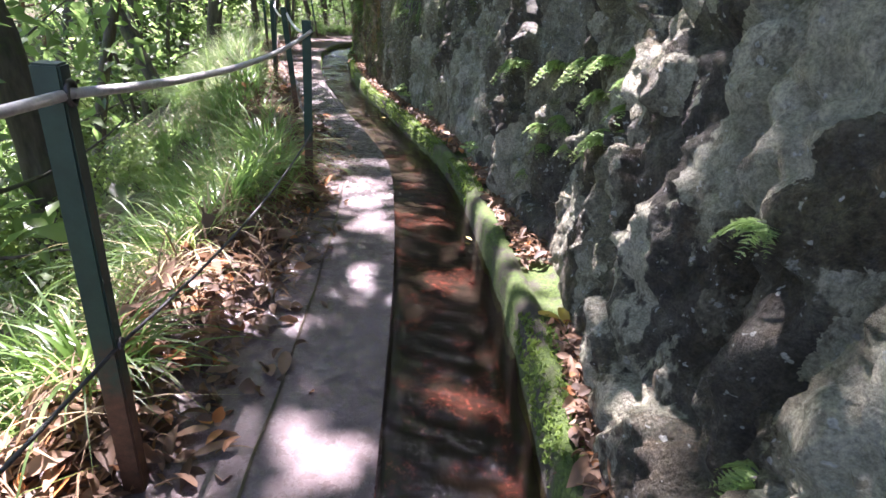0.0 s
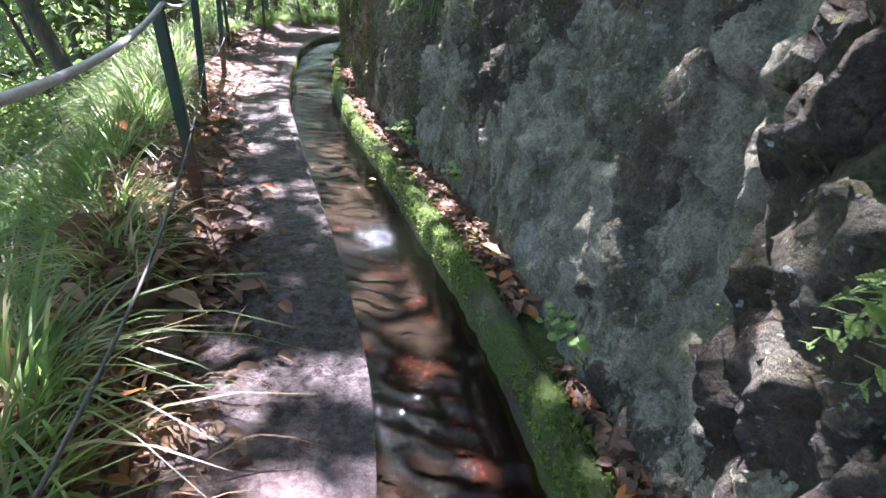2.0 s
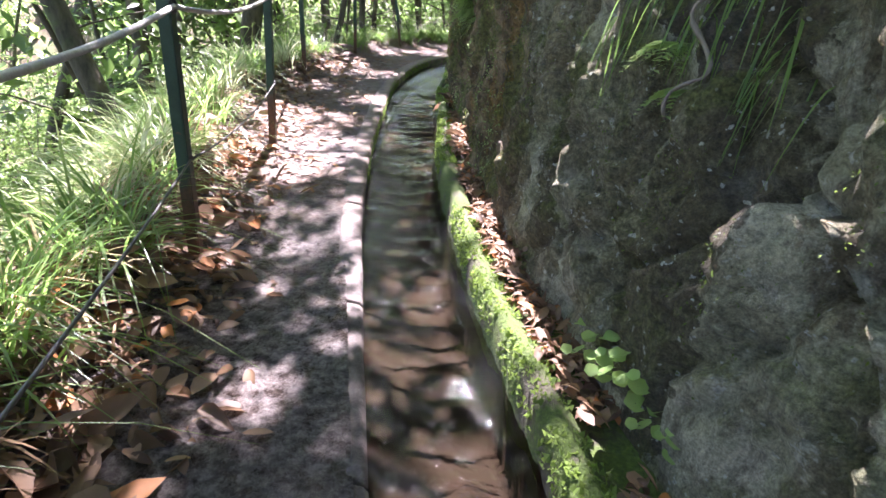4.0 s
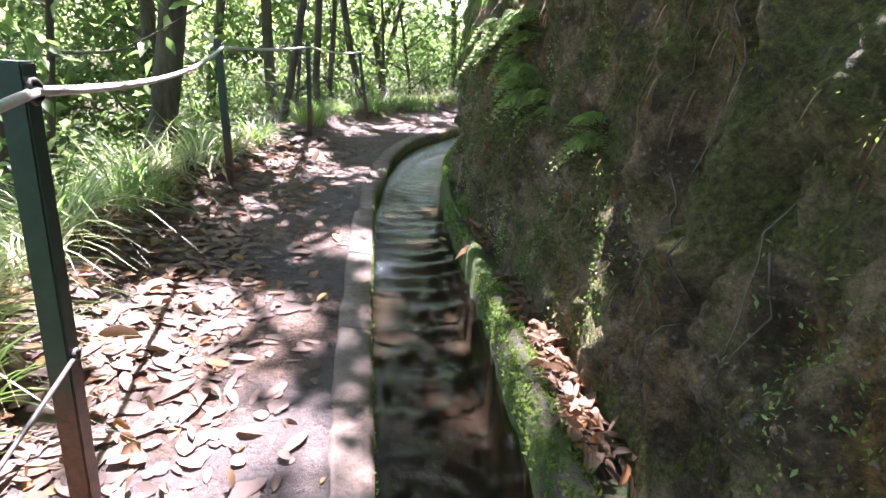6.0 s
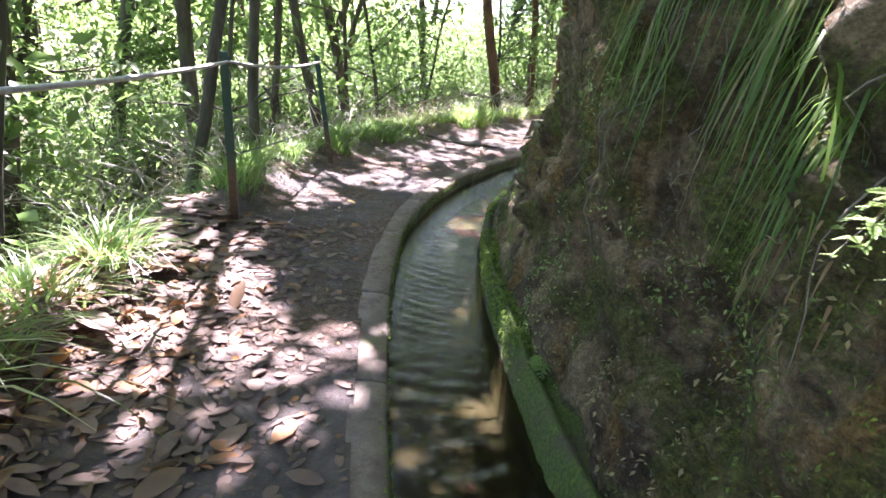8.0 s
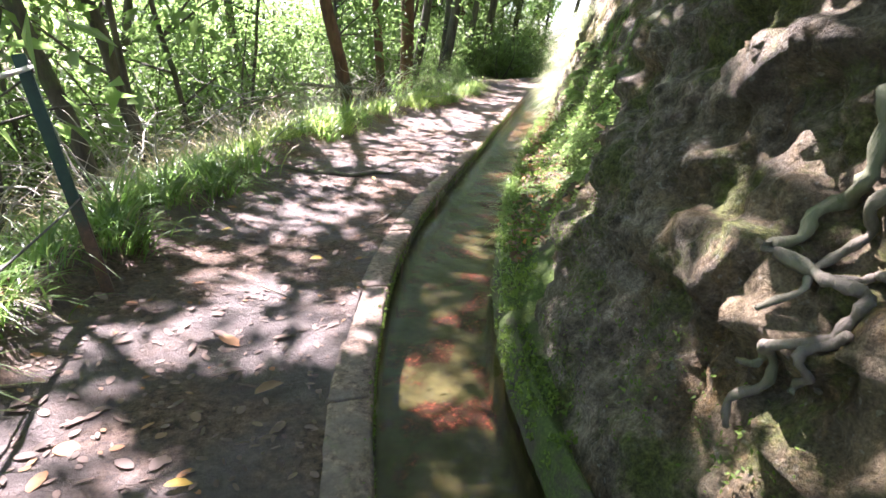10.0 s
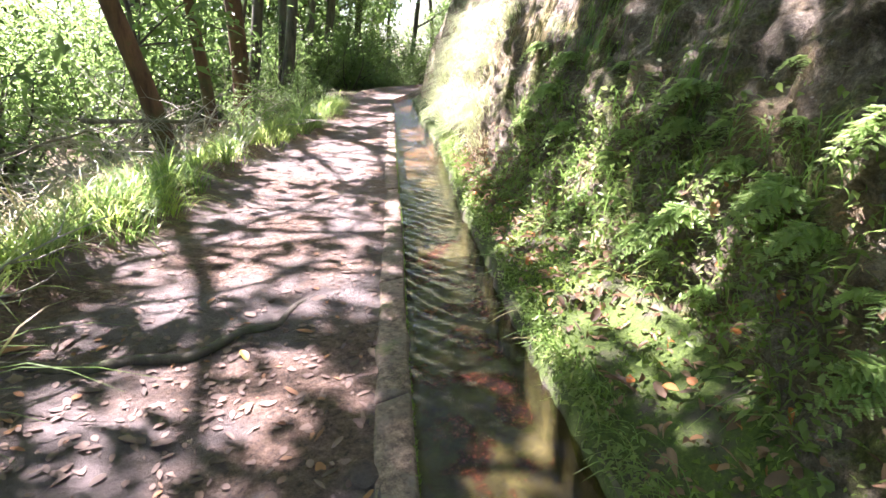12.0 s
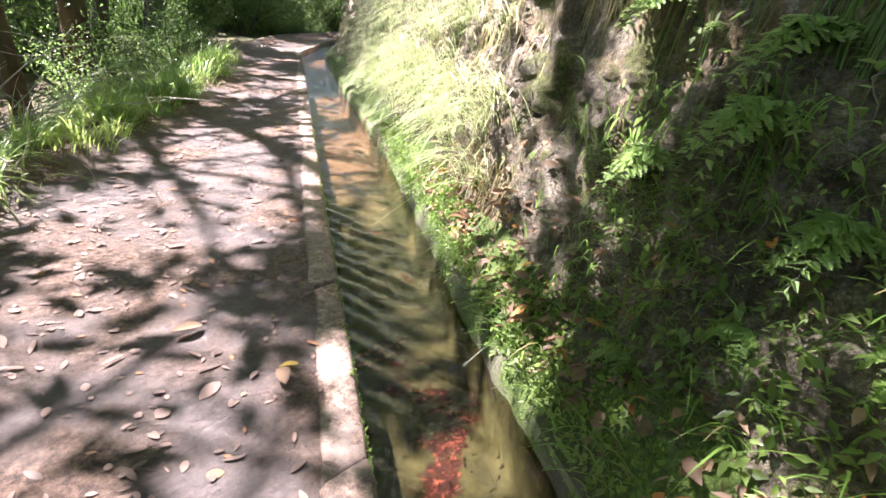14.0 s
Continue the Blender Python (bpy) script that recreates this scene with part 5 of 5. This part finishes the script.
def build_bank_plants():
    """Small round-leaved herbs and moss along the bank and the channel wall."""
    g = np.random.default_rng(81)
    n = 5200
    ys = 17.2 + 3.4 * g.beta(1.3, 1.3, n)
    zs = g.beta(1.1, 2.0, n) * 1.3 + 0.05
    pl = np.array([tuple(face_place(a, b, 0.02)[0]) for a, b in zip(ys, zs)]) + g.normal(0, 0.025, (n, 3))
    me = scatter("bank_herbs", SPRAY_V, SPRAY_F, pl, rotations(g.uniform(0, 6.28, n), g.normal(-0.2, 0.5, n), g.normal(0, 0.5, n)), g.uniform(0.025, 0.07, n), LEAF_LIGHT)
    tagged(new("bank_herbs", me), "small green herbs covering the bank", "plants", kind="stuff")
    n = 20000
    ys = g.uniform(0, 16.4, n)
    keep = np.array([noise3((1, v, 0), 1.4) + 0.25 * noise3((1, v, 5), 6) > -0.12 for v in ys])
    ys = ys[keep]
    n = len(ys)
    xs = XR(ys) + g.uniform(0.0, 0.13, n)
    z = 0.05 + np.array([0.03 * noise3((1, v, 2), 1.5) for v in ys]) - (g.uniform(0, 1, n) < 0.35) * g.uniform(0, 0.12, n)
    xs = np.where(z < 0.02, XR(ys) + g.uniform(-0.004, 0.01, n), xs)
    v = [(-0.5, 0, 0), (0.5, 0, 0), (0, 0.25, 1.0)]
    me = scatter("moss", v, [(0, 1, 2)], np.stack([xs, ys, z], 1), rotations(g.uniform(0, 6.28, n), g.normal(0, 0.6, n), g.normal(0, 0.4, n)), g.uniform(0.008, 0.024, n), MOSS)
    tagged(new("moss", me), "bright green moss on the channel wall", "moss", kind="stuff")
    n = 12000
    ys = g.uniform(16.4, 24, n)
    keep = np.array([noise3((4, q, 0), 1.7) + 0.4 * g.uniform(-1, 1) > -0.1 for q in ys])
    ys = ys[keep]
    n = len(ys)
    u = g.uniform(0, 1.0, n)
    me = scatter("moss", v, [(0, 1, 2)], np.stack([XR(ys) + 0.03 + u * WALL_OFF(ys), ys, 0.03 + 0.13 * u + g.normal(0, 0.015, n)], 1),
                 rotations(g.uniform(0, 6.28, n), g.normal(0, 0.6, n), g.normal(0, 0.4, n)), g.uniform(0.01, 0.028, n), MOSS)
    tagged(new("moss", me), "green moss cushions on the shelf beside the water", "moss", kind="stuff")


    # a ragged green line of moss on the kerb's wet edge
    n = 9000
    ys = g.uniform(9.0, 25.0, n)
    ys = ys[np.array([noise3((7, q, 0), 1.1) + 0.3 * g.uniform(-1, 1) > -0.15 for q in ys])]
    n = len(ys)
    zz = g.uniform(-0.1, 0.004, n)
    xx = XL(ys) + np.where(zz > -0.02, g.uniform(-0.03, 0.006, n), 0.006)
    me = scatter("moss", v, [(0, 1, 2)], np.stack([xx, ys, zz], 1), rotations(g.uniform(0, 6.28, n), g.normal(0, 0.6, n), g.normal(0, 0.4, n)), g.uniform(0.006, 0.016, n), MOSS)
    tagged(new("moss", me), "green moss on the wet edge of the kerb", "moss", kind="stuff")

    # leaves and blades that lean out over the water from the ragged edge
    n = 2600
    mid = g.uniform(16.6, 23.5, 46)
    ys = mid[g.integers(0, 46, n)] + g.normal(0, 0.08, n)
    at = np.stack([XR(ys) + g.uniform(-0.02, 0.1, n), ys, g.uniform(-0.05, 0.12, n)], 1)
    me = scatter("edge_herbs", SPRAY_V, SPRAY_F, at, rotations(g.uniform(0, 6.28, n), g.normal(-0.4, 0.5, n), g.normal(0, 0.5, n)), g.uniform(0.018, 0.045, n), LEAF_LIGHT)
    tagged(new("edge_herbs", me), "small green herbs leaning over the water's edge", "plants", kind="stuff")
    n = 700
    ys = mid[g.integers(0, 46, n)] + g.normal(0, 0.1, n)
    at = np.stack([XR(ys) + g.uniform(0.0, 0.14, n), ys, g.uniform(0.0, 0.1, n)], 1)
    me = blade_mesh("edge_grass", at, g.uniform(1.6, 4.6, n), g.uniform(0.06, 0.22, n), g.uniform(0.0015, 0.004, n), g.uniform(0.4, 1.0, n), GRASS)
    tagged(new("edge_grass", me), "short green grass leaning over the water", "grass", kind="stuff")

    # tiny plants and dry tangles that cling to the earth face
    def cling(name, n, clumps, y0, y1, z0, z1, sy, sz, size, material, label):
        mid = np.stack([g.uniform(y0, y1, clumps), z0 + (z1 - z0) * g.beta(1.1, 1.4, clumps)], 1)
        pick = mid[g.integers(0, clumps, n)] + np.stack([g.normal(0, sy, n), g.normal(0, sz, n)], 1)
        at = np.array([tuple(face_place(a, max(0.03, b), g.uniform(0.0, 0.03))[0]) for a, b in pick])
        ob = scatter(name, SPRAY_V, SPRAY_F, at, rotations(g.uniform(0, 6.28, n), g.normal(-0.5, 0.5, n), g.normal(0, 0.6, n)), g.uniform(0.5, 1.2, n) * size, material)
        tagged(new(name, ob), label, "plants", kind="stuff")

    cling("face_moss", 10000, 34, 9.0, 14.6, 0.05, 1.3, 0.1, 0.15, 0.013, MOSS, "small green moss plants clinging to the damp earth face")
    cling("face_herbs", 1800, 26, 9.0, 14.0, 0.05, 1.5, 0.08, 0.09, 0.02, FERN, "tiny fresh green herbs on the earth face")
    cling("dry_tangle", 500, 16, 9.5, 13.0, 0.1, 1.0, 0.06, 0.06, 0.026, STRAW, "pale dry moss and fine roots on the earth face")
    cling("face_moss", 2600, 22, 4.0, 9.0, 0.1, 1.5, 0.06, 0.12, 0.011, MOSS, "dark green moss in the cracks of the rock")
    cling("slope_moss", 3000, 16, 14.8, 17.6, 0.05, 0.9, 0.16, 0.07, 0.018, MOSS, "olive green moss cushions on the gravelly slope")


build_bank_plants()


def build_litter():
    """Fallen leaves on the path, along the verge and in the trough below the cliff."""
    g = np.random.default_rng(91)

    def spread(xs, ys, zs, size, label, material=LITTER):
        n = len(xs)
        curl = 3.0 if material is LITTER else 0.7
        size = size * np.exp(g.normal(0, 0.3, n))[:, None]
        me = scatter("leaf_litter", LEAF_V, LEAF_F, np.stack([xs, ys, zs], 1), rotations(g.uniform(0, 6.28, n), g.normal(0, 0.12 * curl, n), g.normal(0, 0.17 * curl, n)),
                     np.stack([g.uniform(0.45, 1.5, n), g.uniform(0.5, 1.3, n), g.uniform(0.2, curl, n)], 1) * size, material)
        tagged(new("leaf_litter", me), label, "fallen leaves", kind="stuff")

    def on_path(n, y0, y1, bias, size, label, material=LITTER):
        ys = g.uniform(y0, y1, n)
        a, b = XL(ys) - KERB_W(ys) + 0.02, XG(ys) - 0.35
        t = g.beta(*bias, n)
        xs = a + (b - a) * t
        zs = np.array([ground_z(p, q) for p, q in zip(xs, ys)]) + (0.01 + g.uniform(0, 0.025, n) * t if material is LITTER else 0.006)
        spread(xs, ys, zs, size, label, material)

    on_path(2400, 0.0, 3.4, (7, 1.9), 0.07, "brown fallen leaves along the edge of the slab")
    on_path(2600, 3.2, 5.5, (5.0, 0.9), 0.085, "brown fallen leaves along the path edge")
    on_path(3600, 4.6, 9.2, (4.4, 1.0), 0.1, "heap of brown fallen leaves beside the path")
    on_path(6500, 8.6, 15.0, (2.2, 0.9), 0.085, "brown fallen leaves pressed into the path", LITTER_OLD)
    on_path(1500, 8.6, 14.0, (3.2, 0.9), 0.075, "brown fallen leaves on the path")
    on_path(3000, 12.5, 20.0, (1.0, 0.9), 0.042, "small brown leaves trodden into the path", LITTER_OLD)
    on_path(420, 14.0, 26.0, (1.3, 0.8), 0.06, "pale brown fallen leaves on the path", LITTER_OLD)
    on_path(4200, 18.5, 30.0, (1.0, 0.9), 0.042, "reddish-brown leaf litter on the path", LITTER_OLD)
    n = 4200
    ys = g.uniform(0.5, 12, n)
    w = WALL_OFF(ys)
    keep = np.array([noise3((2, v, 1), 1.1) > -0.25 for v in ys])
    ys, w = ys[keep], w[keep]
    n = len(ys)
    xs = XR(ys) + np.minimum(0.13, w * 0.6) + (w - np.minimum(0.13, w * 0.6)) * g.uniform(0, 1, n)
    spread(xs, ys, 0.03 + g.uniform(0, 0.05, n), 0.06, "brown leaves lying in the trough below the rock")
    n = 900
    ys = g.uniform(16.8, 22.5, n)
    u = g.uniform(0.1, 1.1, n)
    spread(XR(ys) + 0.05 + u * WALL_OFF(ys), ys, 0.05 + 0.13 * u, 0.055, "brown leaves lying on the mossy shelf beside the water")
    n = 700
    ys = g.uniform(17.3, 22.5, n)
    zs = g.beta(1.2, 2.5, n) * 0.9 + 0.04
    pl = np.array([tuple(face_place(a, b, 0.015)[0]) for a, b in zip(ys, zs)])
    spread(pl[:, 0], pl[:, 1], pl[:, 2], 0.055, "brown leaves caught on the mossy bank")


build_litter()


def build_slab_seams():
    """An open seam along the cast slab."""
    def seam(line, w):
        v, f = [], []
        for i, (x, y) in enumerate(line):
            x2, y2 = line[min(i + 1, len(line) - 1)]
            x1, y1 = line[max(i - 1, 0)]
            n = math.hypot(x2 - x1, y2 - y1)
            px, py = -(y2 - y1) / n * w, (x2 - x1) / n * w
            z = ground_z(x, y)
            v += [(x - px, y - py, z + 0.004), (x, y, z + 0.0015), (x + px, y + py, z + 0.004)]
        return piece("slab_seam", v, grid_faces(len(line), 3), SOIL)

    run = [(XL(y) - 0.36 + 0.012 * noise3((y, 3, 1), 3), y) for y in np.arange(-1.0, 3.7, 0.07)]
    tagged(seam(run, 0.005), "dark earth-filled seam running along the path slab", "seam", kind="structure")


build_slab_seams()


def build_roots():
    rnd = random.Random(5)
    # a dark root that crosses the path
    pts = [(-2.8, 19.62), (-2.42, 19.46), (-2.1, 19.32), (-1.82, 19.38), (-1.6, 19.44), (-1.35, 19.62)]
    ts = np.linspace(0, 5, 26)
    line = [(np.interp(t, range(6), [p[0] for p in pts]), np.interp(t, range(6), [p[1] for p in pts])) for t in ts]
    line = [(x, y + 0.03 * math.sin(i * 0.9), ground_z(x, y) + 0.012 - 0.03 * (abs(i - 12.5) / 12.5) ** 3) for i, (x, y) in enumerate(line)]
    tagged(new("tree_root", tube_mesh("tree_root", line, [0.03 * (1 - 0.5 * i / 25) for i in range(26)], BARK, 8)), "dark tree root crossing the earth path", "root")
    # pale roots that climb the rock where it turns
    for route, r in [(((15.05, 1.21), (15.0, 1.07), (15.08, 0.97), (15.09, 0.85), (14.98, 0.83), (14.89, 0.84), (14.88, 0.76), (14.96, 0.67), (15.03, 0.53), (15.04, 0.43)), 0.018),
                     (((14.95, 1.04), (14.99, 0.94), (15.01, 0.84), (15.0, 0.73)), 0.013), (((14.87, 0.89), (14.92, 0.87), (14.98, 0.83)), 0.011),
                     (((14.88, 0.76), (14.9, 0.66), (14.93, 0.59)), 0.013), (((14.97, 0.68), (15.02, 0.61), (15.08, 0.57)), 0.012),
                     (((7.2, 1.5), (7.28, 1.2), (7.2, 1.05), (7.25, 0.9)), 0.009), (((17.2, 1.0), (17.3, 0.85), (17.25, 0.75)), 0.012)]:
        line = []
        q = np.array(route)
        for t in np.linspace(0, len(q) - 1, 6 * len(q)):
            yy, zz = np.interp(t, range(len(q)), q[:, 0]), np.interp(t, range(len(q)), q[:, 1])
            line.append(tuple(face_place(yy + 0.012 * math.sin(5 * t + r * 900), zz, 0.025)[0]))
        line = np.array(line)
        line[1:-1] = (line[:-2] + line[1:-1] + line[2:]) / 3
        rad = [r * (1 - 0.45 * i / len(line)) * (1 + 0.22 * math.sin(i * 1.7 + r * 300) + 0.1 * math.sin(i * 0.63)) for i in range(len(line))]
        tagged(new("tree_root", tube_mesh("tree_root", line, rad, ROOTWOOD, 8)), "pale gnarled root gripping the rock", "root", "roots on the rock face")


build_roots()


# ---- small loose things ----
def build_small_things():
    g = np.random.default_rng(33)

    def leaf(x, y, z, size, material, label):
        rot = rotations(g.uniform(0, 6.28, 1), g.normal(0, 0.12, 1), g.normal(0, 0.12, 1))
        me = scatter("fallen_leaf", LEAF_V, LEAF_F, [(x, y, z)], rot, np.array([size]), material)
        tagged(new("fallen_leaf", me), label, "leaf", "single fallen leaves")

    for x, y in ((-2.42, 10.65), (-3.06, 17.84), (-2.62, 17.28), (-1.83, 19.25), (-0.15, 21.03), (-3.2, 15.63)):
        leaf(x, y, ground_z(x, y) + 0.02, 0.08, YELLOW, "yellow fallen leaf lying on the earth path")
    for x, y in ((-0.48, 1.66), (-0.49, 1.51), (-0.25, 20.95), (-0.3, 21.47), (-2.95, 16.0), (-0.6, 1.25), (-0.62, 2.0)):
        leaf(x, y, ground_z(x, y) + 0.025, 0.12, LITTER, "long brown fallen leaf lying on the path")
    for x, y in ((0.62, 2.05), (0.6, 1.95), (0.09, 5.35), (-0.05, 6.0)):
        leaf(x, y, 0.075, 0.12, YELLOW, "orange-yellow fallen leaf in the trough below the rock")
    for x, y in ((0.3, 3.11), (-0.59, 6.65), (-0.29, 5.98), (-1.98, 11.99)):
        leaf(x, y, WATER_Z + 0.012, 0.06, YELLOW, "yellow leaf floating on the water")

    def twig(a, b, r, label, material=ROOTWOOD):
        rnd = random.Random(int(abs(a[0] * 100) + a[1]))
        a, b = Vector(a), Vector(b)
        pts = [a.lerp(b, t) + Vector((rnd.uniform(-1, 1), rnd.uniform(-1, 1), 0)) * 0.03 * (b - a).length for t in np.linspace(0, 1, 9)]
        tagged(new("twig", tube_mesh("twig", pts, [r * (1 - 0.5 * i / 8) for i in range(9)], material, 6)), label, "twig", "fallen twigs")

    twig((-1.95, 18.01, 0.012), (-2.17, 17.74, 0.012), 0.009, "short grey twig lying on the path")
    twig((-1.34, 5.05, 0.22), (-1.12, 4.2, -0.01), 0.008, "thin pale stick leaning beside the path")
    twig((-3.81, 11.01, 0.05), (-3.86, 11.38, 0.1), 0.009, "thin pale stick lying at the path edge")
    twig((-1.9, 25.3, 0.3), (-0.2, 25.0, 0.28), 0.035, "pale fallen branch beside the tree trunk")
    twig((-3.0, 23.6, 0.1), (-1.6, 24.6, 0.35), 0.02, "pale fallen branch in the dry grass")
    twig((-3.6, 22.0, 0.0), (-2.4, 23.4, 0.3), 0.016, "pale dead branch in the dry grass")
    twig((-2.9, 16.9, 0.01), (-2.75, 16.7, 0.012), 0.006, "small grey twig lying on the path")

    for k, (x, y, w) in enumerate(((-2.12, 7.72, 0.24), (-2.03, 7.3, 0.26), (-2.71, 10.22, 0.16), (-1.86, 6.95, 0.2), (-2.28, 17.47, 0.16), (-1.75, 18.3, 0.12), (-2.5, 8.1, 0.2))):
        bm = bmesh.new()
        bmesh.ops.create_icosphere(bm, subdivisions=3, radius=0.5)
        for v in bm.verts:
            v.co *= 1 + 0.22 * noise.noise(v.co * 2.2 + Vector((k * 3.1, 0, 0))) + 0.08 * noise.noise(v.co * 6 + Vector((k, 2, 0)))
            v.co.z = max(-0.5, min(0.32, v.co.z)) * 0.42
        me = bpy.data.meshes.new("flat_stone")
        bm.to_mesh(me)
        bm.free()
        for poly in me.polygons:
            poly.use_smooth = True
        me.materials.append(MUD)
        ob = tagged(new("flat_stone", me), "flat earthy stone set in the path", "stone", "stones in the path")
        ob.matrix_world = pose(x, y, ground_z(x, y), 0, 0, k * 50) @ Matrix.Diagonal((w, w * 0.75, 0.35 * w, 1))


build_small_things()


def build_hanging_roots():
    """Fine roots and dry stems that hang down the earth face."""
    g = np.random.default_rng(44)
    for k in range(46):
        y = g.uniform(8.3, 14.0) if k < 36 else g.uniform(19.6, 21.6)
        z = g.uniform(0.7, 1.7)
        ln = g.uniform(0.2, 0.6)
        sway = g.normal(0, 0.05)
        pts = [tuple(face_place(y + sway * t + 0.015 * math.sin(9 * t + k), z - ln * t, 0.012)[0]) for t in np.linspace(0, 1, 10)]
        tagged(new("hanging_root", tube_mesh("hanging_root", pts, [0.0028 * (1 - 0.7 * t) + 0.0006 for t in np.linspace(0, 1, 10)], ROOTWOOD if k % 3 else BARK, 5)),
               "thin dry root hanging down the earth face", "root", "hanging roots")


build_hanging_roots()

# ---- the kerb's blocks ----
build_kerb()
